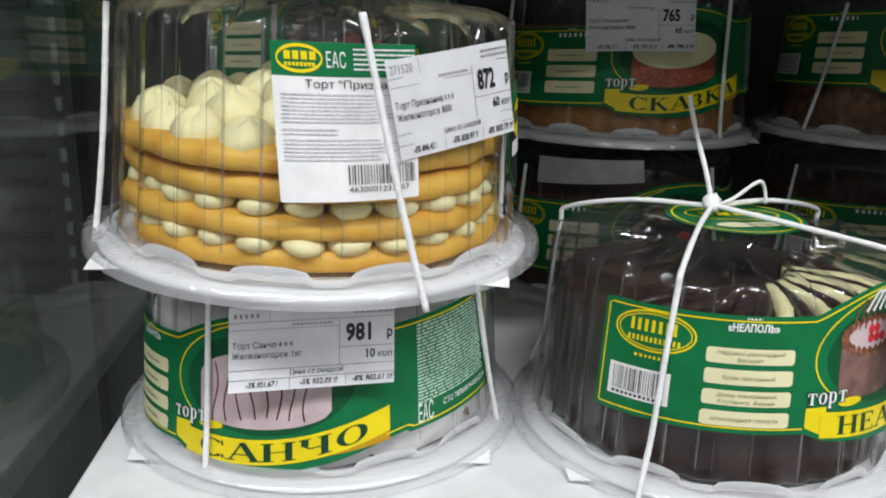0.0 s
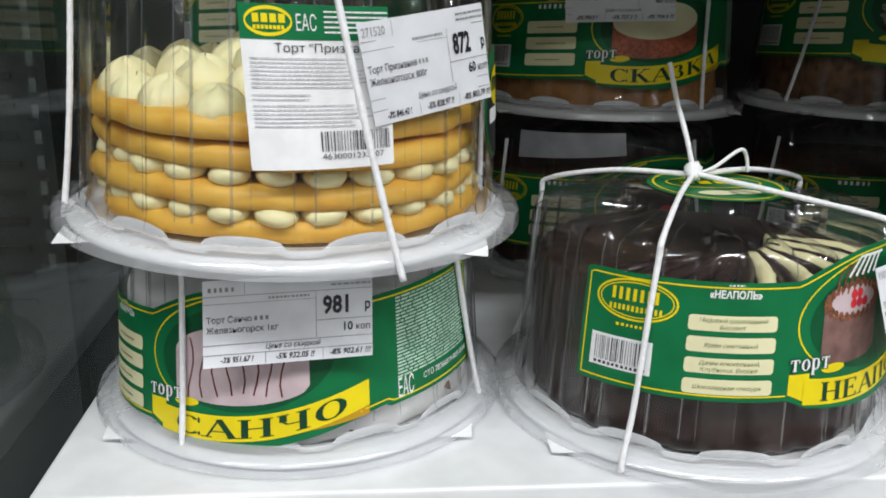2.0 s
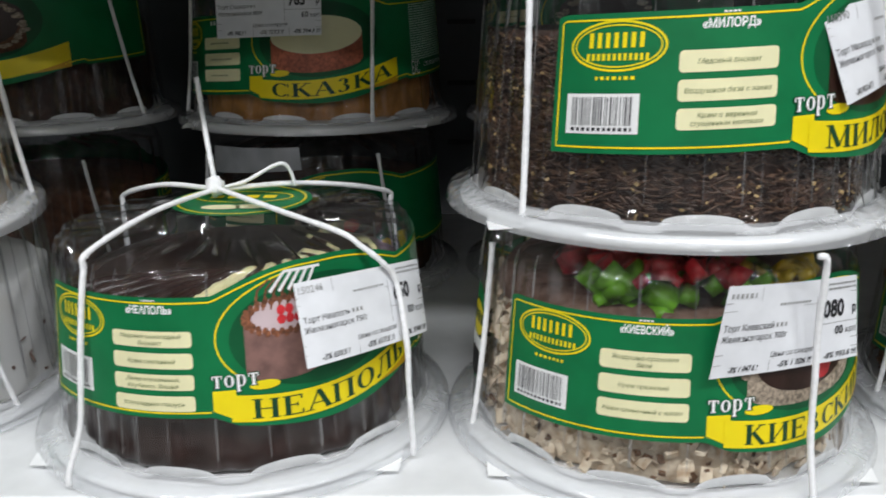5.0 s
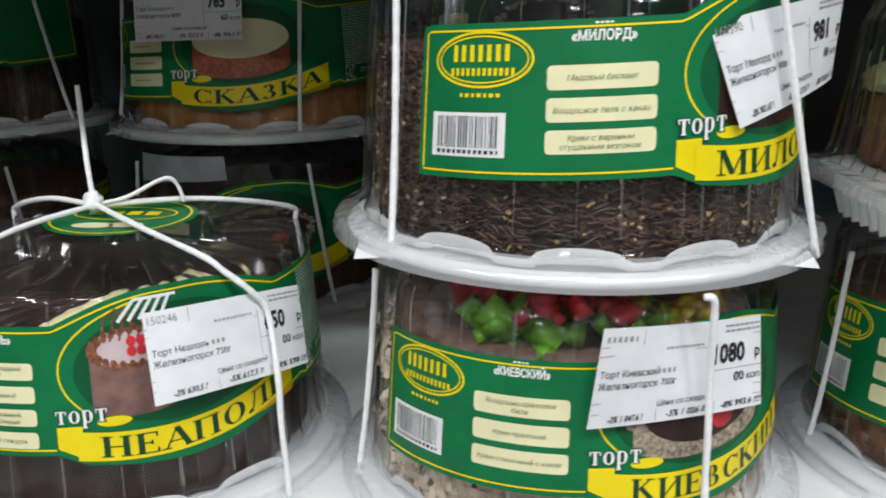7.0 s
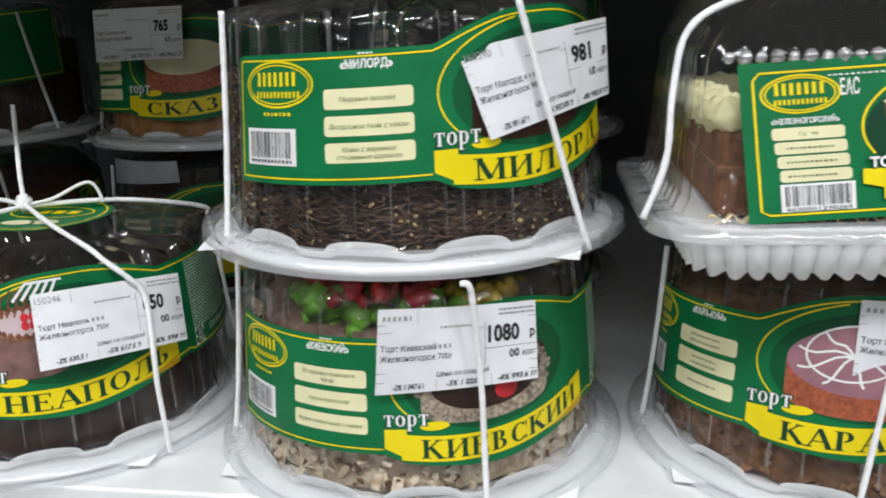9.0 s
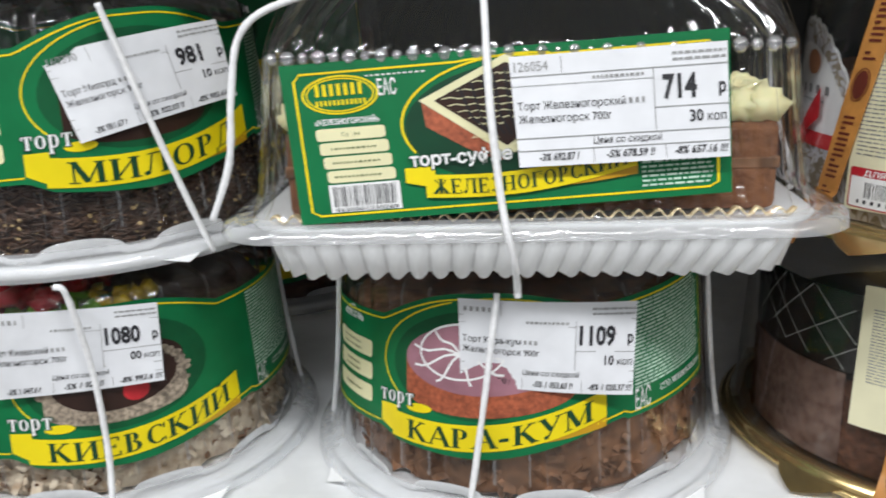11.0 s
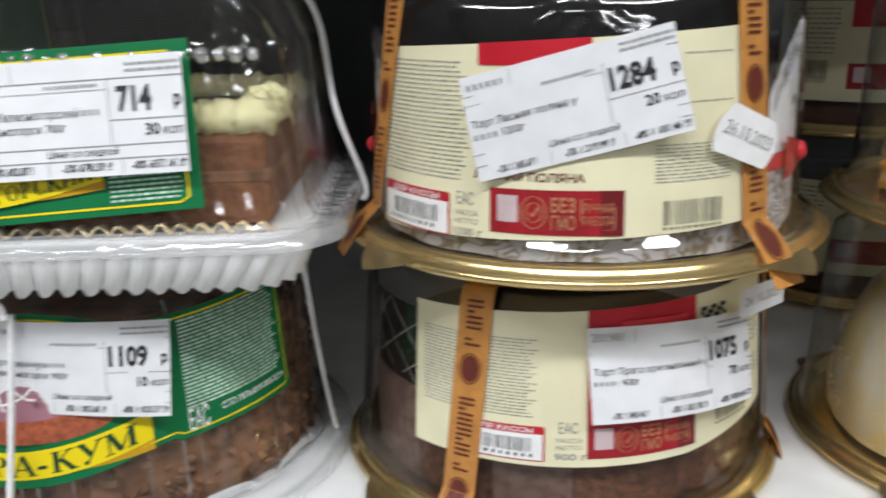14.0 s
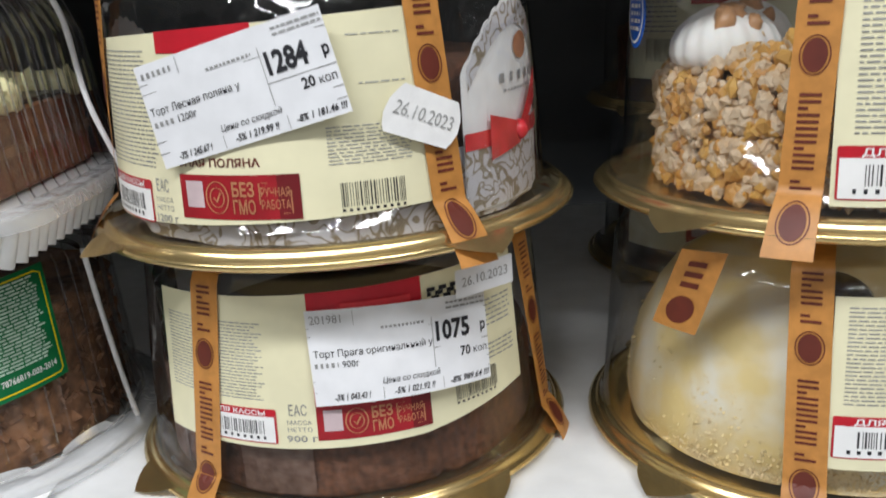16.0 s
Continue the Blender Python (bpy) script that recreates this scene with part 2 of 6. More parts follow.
def lathe(profile, seg=96, mod=None, a0=0.0, a1=360.0):
    """profile: (radius, height) pairs; mod(angle, radius, height, index) may change radius and height."""
    full = a1 - a0 >= 359.9
    cols = seg if full else seg + 1
    V, F = [], []
    for i, (r, h) in enumerate(profile):
        for j in range(cols):
            a = radians(a0 + (a1 - a0) * j / seg)
            rr, hh = mod(a, r, h, i) if mod else (r, h)
            V.append((rr * math.sin(a), -rr * math.cos(a), hh))
    for i in range(len(profile) - 1):
        for j in range(seg):
            k = (j + 1) % cols
            F.append((i * cols + j, i * cols + k, (i + 1) * cols + k, (i + 1) * cols + j))
    return V, F


def box(x0, y0, z0, x1, y1, z1, bev=0.0, seg=2):
    bm = bmesh.new()
    bmesh.ops.create_cube(bm, size=1)
    for v in bm.verts:
        v.co = Vector((x0 + (v.co.x + 0.5) * (x1 - x0), y0 + (v.co.y + 0.5) * (y1 - y0), z0 + (v.co.z + 0.5) * (z1 - z0)))
    if bev:
        bmesh.ops.bevel(bm, geom=bm.edges[:], offset=bev, segments=seg, affect="EDGES", profile=0.5)
    bm.verts.index_update()
    out = [tuple(v.co) for v in bm.verts], [tuple(v.index for v in f.verts) for f in bm.faces]
    bm.free()
    return out


def tube(pts, r, seg=8, wob=0.0, sub=6):
    """A yarn along a smooth line through pts."""
    P = [Vector(p) for p in pts]
    line = []
    for i in range(len(P) - 1):
        a, b, c, d = P[max(i - 1, 0)], P[i], P[i + 1], P[min(i + 2, len(P) - 1)]
        for k in range(sub):
            t = k / sub
            line.append(0.5 * ((2 * b) + (c - a) * t + (2 * a - 5 * b + 4 * c - d) * t * t + (3 * b - a - 3 * c + d) * t ** 3))
    line.append(P[-1])
    V, F = [], []
    for i, p in enumerate(line):
        d = (line[min(i + 1, len(line) - 1)] - line[max(i - 1, 0)]).normalized()
        s = d.orthogonal().normalized() if i == 0 else (s - d * s.dot(d)).normalized()
        u = d.cross(s)
        rr = r * (1 + wob * noise.noise(p * 400))
        for j in range(seg):
            a = 2 * math.pi * j / seg
            V.append(p + (s * math.cos(a) + u * math.sin(a)) * rr)
    for i in range(len(line) - 1):
        for j in range(seg):
            k = (j + 1) % seg
            F.append((i * seg + j, i * seg + k, (i + 1) * seg + k, (i + 1) * seg + j))
    F += [tuple(range(seg))[::-1], tuple(range(len(V) - seg, len(V)))]
    return V, F


# flat shapes are drawn on a map f(u, v, off), which bends them onto a wall of a box
def strip(f, u0, u1, lo, hi, nu=24, nv=4, off=0.0):
    V, F = [], []
    for i in range(nu + 1):
        u = u0 + (u1 - u0) * i / nu
        a, b = lo(u), hi(u)
        for j in range(nv + 1):
            V.append(f(u, a + (b - a) * j / nv, off))
    for i in range(nu):
        for j in range(nv):
            k = i * (nv + 1) + j
            F.append((k, k + nv + 1, k + nv + 2, k + 1))
    return V, F


def rect(f, u0, v0, u1, v1, off=0.0, nu=6, nv=2, rad=0.0):
    if rad:
        def inset(u):
            d = min(u - u0, u1 - u)
            return rad - math.sqrt(max(0, rad * rad - (rad - d) ** 2)) if d < rad else 0.0
        us = [u0 + rad * (1 - math.cos(math.pi / 2 * k / 4)) for k in range(5)]
        us += [u0 + rad + (u1 - u0 - 2 * rad) * k / nu for k in range(1, nu)] + [u0 + u1 - u for u in us[::-1]]
        V, F = [], []
        for u in us:
            for j in range(nv + 1):
                a, b = v0 + inset(u), v1 - inset(u)
                V.append(f(u, a + (b - a) * j / nv, off))
        for i in range(len(us) - 1):
            for j in range(nv):
                k = i * (nv + 1) + j
                F.append((k, k + nv + 1, k + nv + 2, k + 1))
        return V, F
    return strip(f, u0, u1, lambda u: v0, lambda u: v1, nu, nv, off)


def ellipse(f, u, v, a, b, off=0.0, n=32):
    V = [f(u, v, off)]
    F = []
    m = 6 if a > 12 else 2
    for i in range(1, m + 1):
        for k in range(n):
            t = 2 * math.pi * k / n
            V.append(f(u + a * i / m * math.cos(t), v + b * i / m * math.sin(t), off))
    for k in range(n):
        j = (k + 1) % n
        F.append((0, 1 + k, 1 + j))
        for i in range(m - 1):
            F.append((1 + i * n + k, 1 + i * n + n + k, 1 + i * n + n + j, 1 + i * n + j))
    return V, F


def line(f, pts, w, off=0.0, closed=False):
    V, F = [], []
    n = len(pts)
    for i, (u, v) in enumerate(pts):
        a = pts[(i - 1) % n] if closed or i else pts[0]
        b = pts[(i + 1) % n] if closed or i < n - 1 else pts[-1]
        dx, dy = b[0] - a[0], b[1] - a[1]
        q = math.hypot(dx, dy) or 1
        dx, dy = dx / q * w / 2, dy / q * w / 2
        V += [f(u - dy, v + dx, off), f(u + dy, v - dx, off)]
    for i in range(n if closed else n - 1):
        j = (i + 1) % n
        F.append((2 * i + 1, 2 * j + 1, 2 * j, 2 * i))
    return V, F


def ring(f, u, v, a, b, w, off=0.0, n=40, t0=0.0, t1=360.0):
    full = t1 - t0 >= 359.9
    pts = [(u + a * math.cos(radians(t0 + (t1 - t0) * k / n)), v + b * math.sin(radians(t0 + (t1 - t0) * k / n))) for k in range(n if full else n + 1)]
    return line(f, pts, w, off, full)


GLYPHS = {}


def glyphs(body, bold, shear):
    key = (body, bold, shear)
    if key not in GLYPHS:
        c = bpy.data.curves.new("writing", "FONT")
        c.body, c.offset, c.shear, c.resolution_u = body, bold, shear, 2
        o = bpy.data.objects.new("writing", c)
        scene.collection.objects.link(o)
        bpy.context.view_layer.update()
        me = bpy.data.meshes.new_from_object(o.evaluated_get(bpy.context.evaluated_depsgraph_get()))
        GLYPHS[key] = ([tuple(v.co) for v in me.vertices], [tuple(p.vertices) for p in me.polygons])
        bpy.data.objects.remove(o)
        bpy.data.meshes.remove(me)
        bpy.data.curves.remove(c)
    return GLYPHS[key]


def text(f, body, u, v, size, off=0.0, width=None, align="left", bold=0.0, shear=0.0, path=None):
    """Writing with its baseline's start at (u, v) and capitals about size high; width squeezes or stretches it."""
    V, F = glyphs(body, bold, shear)
    xs = [p[0] for p in V]
    x0, x1 = min(xs), max(xs)
    k = size / 0.70
    kx = width / (x1 - x0) if width else k
    sh = {"left": 0, "mid": -(x1 - x0) / 2, "right": -(x1 - x0)}[align]
    out = []
    for x, y, z in V:
        a = u + (x - x0 + sh) * kx
        out.append(f(a, v + y * k + (path(a) if path else 0), off))
    return out, F


# capital letters with serifs, as strokes on a body one unit high:
# v: upright stem; t, T: thin and thick strokes; a: bowl (centre, radii, from, to); s: serif
LETTERS = {
    "С": (0.80, "a .42 .5 .36 .5 48 312;t .70 .98 .70 .70;t .70 .02 .70 .22"),
    "А": (0.86, "t .10 0 .43 1;T .43 1 .76 0;t .22 .34 .64 .34;s .10 0;s .76 0"),
    "Н": (0.92, "v .20;v .72;t .20 .5 .72 .5"),
    "Ч": (0.84, "v .64;T .18 1 .18 .62;t .18 .62 .28 .47;t .28 .47 .64 .45;s .18 1"),
    "О": (0.90, "a .45 .5 .37 .5 0 360"),
    "Е": (0.78, "v .20;t .20 .02 .66 .02;t .20 .98 .64 .98;t .20 .52 .50 .52;t .66 .0 .66 .24;t .64 .78 .64 1;t .50 .42 .50 .62"),
    "П": (0.92, "v .20;v .72;t .20 .97 .72 .97"),
    "Л": (0.90, "v .70;t .70 .97 .32 .97;t .34 .97 .22 .16;T .22 .14 .06 .06;s .32 1"),
    "Ь": (0.76, "v .20;a .34 .28 .28 .28 -90 90"),
    "К": (0.88, "v .20;t .24 .46 .66 1;T .36 .60 .74 0;s .66 1;s .76 0"),
    "И": (0.94, "v .20;v .74;t .20 .06 .74 .94"),
    "Й": (0.94, "v .20;v .74;t .20 .06 .74 .94;a .47 1.22 .14 .12 180 360"),
    "В": (0.80, "v .20;a .34 .76 .22 .24 -90 90;a .36 .27 .28 .27 -90 90"),
    "М": (1.08, "t .16 0 .16 1;v .88;T .18 1 .52 .06;t .52 .06 .88 1;s .16 0;s .16 1"),
    "Р": (0.76, "v .20;a .34 .73 .28 .27 -90 90"),
    "Д": (0.92, "v .68;t .68 .97 .34 .97;t .36 .97 .20 .04;t .02 .02 .88 .02;t .04 .02 .04 -.2;t .86 .02 .86 -.2"),
    "У": (0.84, "T .14 1 .44 .36;t .72 1 .32 .04;T .32 .06 .20 .04;s .14 1;s .72 1"),
    "З": (0.70, "a .32 .75 .22 .25 -90 150;a .32 .27 .27 .27 -150 90"),
    "Ж": (1.10, "v .54;t .54 .5 .20 .94;t .54 .5 .88 .94;T .54 .5 .14 0;T .54 .5 .94 0;s .14 0;s .94 0"),
    "Г": (0.72, "v .20;t .20 .97 .62 .97;t .62 1 .62 .74"),
    "-": (0.50, "T .08 .36 .40 .36"),
    "т": (0.88, "v .44;t .10 .96 .78 .96;t .11 1 .11 .70;t .77 1 .77 .70"),
    "о": (0.90, "a .45 .5 .37 .5 0 360"),
    "р": (0.90, "T .22 -.42 .22 1;t .06 -.40 .40 -.40;s .16 1;a .44 .5 .34 .5 -130 130"),
}


def serif_text(f, body, u, v, size, off, width, path=None, heavy=0.0):
    total = sum(LETTERS[c][0] for c in body)
    kx = width / total
    out, n = [], 0
    thin, thick = 0.055 + heavy * 0.7, 0.17 + heavy

    def put(pts, w, x0):
        nonlocal n
        n += 1
        q = []
        for i, (x, y) in enumerate(pts):
            a, b = pts[max(i - 1, 0)], pts[min(i + 1, len(pts) - 1)]
            dx, dy = b[0] - a[0], b[1] - a[1]
            d = math.hypot(dx, dy) or 1
            ww = (w(i) if callable(w) else w) / 2
            q += [(x - dy / d * ww, y + dx / d * ww), (x + dy / d * ww, y - dx / d * ww)]
        V = []
        for x, y in q:
            a = u + (x0 + x) * kx
            V.append(f(a, v + y * size + (path(a) if path else 0), off + (n % 8) * 0.00002))
        out.append((V, [(2 * i + 1, 2 * i + 3, 2 * i + 2, 2 * i) for i in range(len(pts) - 1)]))
    x0 = 0.0
    for c in body:
        adv, prog = LETTERS[c]
        for cmd in prog.split(";"):
            k, *a = cmd.split()
            a = [float(s) for s in a]
            if k == "v":
                put([(a[0], 0), (a[0], 1)], thick, x0)
                for y in (0.025, 0.975):
                    put([(a[0] - 0.16 - heavy / 2, y), (a[0] + 0.16 + heavy / 2, y)], 0.05 + heavy * 0.6, x0)
            elif k in "tT":
                put([(a[0], a[1]), (a[2], a[3])], thin if k == "t" else thick, x0)
            elif k == "s":
                y = 0.025 if a[1] < 0.5 else 0.975
                put([(a[0] - 0.14, y), (a[0] + 0.14, y)], 0.05, x0)
            else:
                m = 26
                ts = [radians(a[4] + (a[5] - a[4]) * i / m) for i in range(m + 1)]
                wd = [thin + (thick - thin) * abs(math.cos(t)) ** 1.5 for t in ts]
                put([(a[0] + (a[2] - wd[i] / 2) * math.cos(t), a[1] + (a[3] - wd[i] / 2) * math.sin(t)) for i, t in enumerate(ts)], lambda i: wd[i], x0)
        x0 += adv
    return join(*out)


def bars(f, u0, u1, v0, v1, rows, h, off, rnd, gap=0.12, dash=(2.0, 9.0), ragged=0.0, slope=None):
    """Writing too small to read: rows of short plain bars."""
    out = []
    for k in range(rows):
        v = v1 - (v1 - v0) * (k + 0.5) / rows
        u = u0
        end = u1 - rnd.random() * ragged * (u1 - u0)
        while u < end:
            w = min(rnd.uniform(*dash), end - u)
            if w > 0.4:
                out.append(rect(f, u, v - h / 2, u + w, v + h / 2, off, max(1, int(w / 5)), 1))
            u += w + max(h * 0.7, 0.55 if h < 0.5 else 0.0)
    return join(*out)


def barcode(f, u0, v0, u1, v1, off, rnd, n=30):
    out = []
    u, w = u0, (u1 - u0) / (n * 2.1)
    while u < u1:
        b = w * rnd.choice((0.5, 0.7, 0.7, 1.3))
        out.append(rect(f, u, v0, min(u + b, u1), v1, off, 1, 1))
        u += b + w * rnd.choice((1.0, 1.3, 2.1))
    return join(*out)


def chunks(places, size, rnd, flat=1.0):
    """Rough little pieces, one at each (place, normal)."""
    V, F = [], []
    for p, n in places:
        s = rnd.uniform(*size)
        q = Vector(n).to_track_quat("Z", "Y").to_matrix() @ Euler((rnd.uniform(-.9, .9), rnd.uniform(-.9, .9), rnd.uniform(0, 6.3))).to_matrix()
        k = len(V)
        e = [s * rnd.uniform(0.5, 1.0), s * rnd.uniform(0.35, 0.8), s * rnd.uniform(0.3, 0.7) * flat]
        for x, y, z in ((-1, -1, -1), (1, -1, -1), (1, 1, -1), (-1, 1, -1), (-1, -1, 1), (1, -1, 1), (1, 1, 1), (-1, 1, 1)):
            w = Vector((x * e[0] * rnd.uniform(.5, 1), y * e[1] * rnd.uniform(.5, 1), z * e[2] * rnd.uniform(.5, 1))) / 2
            V.append(Vector(p) + q @ w)
        F += [tuple(k + i for i in g) for g in ((0, 3, 2, 1), (4, 5, 6, 7), (0, 1, 5, 4), (1, 2, 6, 5), (2, 3, 7, 6), (3, 0, 4, 7))]
    return V, F


def sprinkles(places, rnd):
    """Short chocolate rods lying on the wall, mostly level."""
    V, F = [], []
    for p, n in places:
        n = Vector(n)
        t = (n.cross(Vector((0, 0, 1))) + Vector((0, 0, rnd.gauss(0, 0.45)))).normalized()
        w = n.cross(t)
        a, r = rnd.uniform(0.0015, 0.0038), rnd.uniform(0.0004, 0.00075)
        k = len(V)
        for e, q in ((-1, 0.5), (-0.7, 1), (0.7, 1), (1, 0.5)):
            for x, y in ((1, 0), (0, 1), (-1, 0), (0, -1)):
                V.append(Vector(p) + t * a * e + (w * x + n * y) * r * q)
        F += [(k + 4 * i + j, k + 4 * i + (j + 1) % 4, k + 4 * i + 4 + (j + 1) % 4, k + 4 * i + 4 + j) for i in range(3) for j in range(4)]
        F += [(k + 3, k + 2, k + 1, k), (k + 12, k + 13, k + 14, k + 15)]
    return V, F


def crumbs(places, size, rnd):
    """Broken nut pieces: faceted, uneven little rocks."""
    vf = []
    for k, (p, n) in enumerate(places):
        s = rnd.uniform(*size) / 2
        V, F = [], []
        q = Euler((rnd.uniform(0, 6), rnd.uniform(0, 6), rnd.uniform(0, 6))).to_matrix()
        ex = (rnd.uniform(.7, 1.3), rnd.uniform(.6, 1.0), rnd.uniform(.6, 1.1))
        for i, (z, m) in enumerate(((-1.0, 1), (-0.45, 5), (0.45, 5), (1.0, 1))):
            for j in range(m):
                a = 6.283 * (j + 0.5 * i) / m
                w = math.sqrt(max(0, 1 - z * z)) * rnd.uniform(.75, 1.25)
                d = q @ Vector((w * math.cos(a) * ex[0], w * math.sin(a) * ex[1], z * ex[2] * rnd.uniform(.8, 1.1)))
                V.append(Vector(p) + d * s)
        for j in range(5):
            l = (j + 1) % 5
            F += [(0, 1 + l, 1 + j), (1 + j, 1 + l, 6 + j), (1 + l, 6 + l, 6 + j), (6 + j, 6 + l, 11)]
        vf.append((V, F))
    return join(*vf)


def lump(c, r, seg=14, rings=8, flat=1.0, amp=0.12, freq=1.5, seed=0.0):
    """A soft uneven blob resting at c."""
    V, F = [], []
    for i in range(rings + 1):
        t = math.pi * i / rings
        for j in range(seg):
            a = 2 * math.pi * j / seg
            d = Vector((math.sin(t) * math.cos(a), math.sin(t) * math.sin(a), math.cos(t)))
            k = r * (1 + amp * noise.noise(d * freq + Vector((seed, seed * 1.7, 0))))
            V.append((c[0] + d.x * k, c[1] + d.y * k, c[2] + d.z * k * flat))
    for i in range(rings):
        for j in range(seg):
            k = (j + 1) % seg
            F.append((i * seg + j, (i + 1) * seg + j, (i + 1) * seg + k, i * seg + k))
    return V, F


# ---- the case and the shop round it ----
SHELF = 1.082


def setting(name, vf, material, label, smooth=False):
    return tagged(mesh_ob(name, vf[0], vf[1], material, smooth), label, "structure", kind="structure")


setting("floor", box(-4, -4, -0.05, 5, 1.6, 0), M["floor"], "pale worn shop floor in front of the case")
setting("ceiling", box(-4, -4, 2.95, 5, 1.6, 3.0), M["ceil"], "plain light ceiling above the aisle")
setting("wall_south", box(-4, -4.1, 0, 5, -4, 2.95), M["wall"], "unseen wall in light and dark grey patches closing the aisle behind")
setting("wall_west", box(-4.1, -4, 0, -4, 1.6, 2.95), M["wall"], "unseen wall in light and dark grey patches closing the shop")
setting("wall_east", box(5, -4, 0, 5.1, 1.6, 2.95), M["wall"], "unseen wall in light and dark grey patches closing the shop")
setting("wall_north", box(-4, 1.6, 0, 5, 1.7, 2.95), M["wall"], "unseen wall in light and dark grey patches behind the case")

case = thing("refrigerated_display_case", pose(0, 0, 0), "white refrigerated display case with a dark grey inside", "display case")
shelf_prof = box(-0.172, 0.414, SHELF - 0.022, 2.2, 1.06, SHELF, 0.0025, 3)
part("shelf", shelf_prof, M["shelf"], case, "white enamelled metal shelf", smooth=False)
part("front_rail", box(-0.185, 0.402, SHELF - 0.062, 2.2, 0.4135, SHELF - 0.021, 0.003, 3), M["shelf"], case, "white price rail along the shelf edge", smooth=False)
part("back_panel", box(-1.2, 1.10, 0.5, 2.6, 1.12, 1.9), M["case_grey"], case, "dark grey perforated back panel", smooth=False)
# out of view; its front edge is set to keep the back row dark
part("upper_shelf", box(-0.172, 0.398, 1.443, 2.2, 1.09, 1.463, 0.003), M["shelf"], case, smooth=False)
# unseen lip, added to shade the tops of the upper boxes
part("shading_lip", box(-0.185, 0.388, 1.434, 2.2, 0.3975, 1.466, 0.003, 3), M["shelf"], case, "unseen white lip added along the upper shelf to shade the top boxes", smooth=False)
part("top_panel", box(-1.2, 0.45, 1.9, 2.6, 1.12, 1.95), M["case_grey"], case, smooth=False)
part("lower_front", box(-1.2, 0.44, 0.0, 2.6, 0.47, 0.55), M["shelf"], case, smooth=False)
part("lower_floor", box(-1.2, 0.47, 0.5, 2.6, 1.10, 0.54), M["shelf"], case, smooth=False)
part("side_panel", box(-1.2, 0.42, 0.5, -1.17, 1.10, 1.9), M["case_grey"], case, smooth=False)
part("side_panel", box(2.57, 0.42, 0.5, 2.6, 1.10, 1.9), M["case_grey"], case, smooth=False)
for k in range(14):
    z = 0.94 + 0.0355 * k
    part("air_slot", box(-0.62, 1.094, z - 0.004, -0.418, 1.099, z + 0.004, 0.001), M["black"], case, "black air slot", smooth=False)
for k in range(5):
    z = 1.093 + 0.073 * k
    part("air_slot", box(0.343, 1.094, z - 0.003, 0.378, 1.099, z + 0.003, 0.001), M["black"], case, "black air slot", smooth=False)
part("slotted_post", box(-0.395, 1.06, 0.5, -0.365, 1.099, 1.9), M["case_grey"], case, "grey upright post with slots", smooth=False)
for k in range(24):
    z = 1.0 + 0.03 * k
    part("post_slot", box(-0.384, 1.057, z, -0.376, 1.0595, z + 0.016), M["slotgrey"], case, smooth=False)
gl = part("side_glass", box(-0.200, 0.36, 0.9, -0.194, 1.09, 1.62, 0.001), M["glass"], case, "smoky glass end panel", smooth=False)
gl.visible_shadow = False
for lx, ly in TUBES:
    lamp = thing("ceiling_lamp", pose(lx, ly, 2.9), "long white ceiling lamp", "ceiling lamp", "ceiling lamps")
    part("housing", box(-0.65, -0.12, 0, 0.65, 0.12, 0.05, 0.01), M["shelf"], lamp, smooth=False)


# ---- cake boxes: shared parts ----
def cone(ra, rb, H):
    def f(phi, h, off=0.0):
        r = ra + (rb - ra) * h / H + off
        a = radians(phi)
        return Vector((r * math.sin(a), -r * math.cos(a), h))
    return f


NIVA = cone(0.1175, 0.1085, 0.125)
GOLD = cone(0.1140, 0.1090, 0.13)
PRAG = cone(0.1225, 0.1140, 0.13)


def quad(base, c, lift=0.0):
    """A sheet of 100 x 46 units pinned to a wall by its corners (angle, height): TL, TR, BR, BL."""
    def f(u, v, off=0.0):
        s, t = u / 100, v / 46
        a = [(c[3][k] * (1 - s) + c[2][k] * s) * (1 - t) + (c[0][k] * (1 - s) + c[1][k] * s) * t for k in (0, 1)]
        return base(a[0], a[1] / 1000, 0.0016 + off + lift * s * s)
    return f


def sheet(owner, c, bow=0.0, off0=0.0):
    """A sheet of 100 x 46 units held by its four corners in the shop (TL, TR, BR, BL), bowed outwards in the middle."""
    bpy.context.view_layer.update()
    inv = owner.matrix_world.inverted()
    c = [inv @ Vector(p) for p in c]
    n = ((c[1] - c[0]).cross(c[0] - c[3])).normalized()
    n = -n if n.y > 0 else n

    def f(u, v, off=0.0):
        q, t = u / 100, v / 46
        p = (c[3] * (1 - q) + c[2] * q) * (1 - t) + (c[0] * (1 - q) + c[1] * q) * t
        return p + n * (off + off0 + bow * 4 * q * (1 - q))
    return f


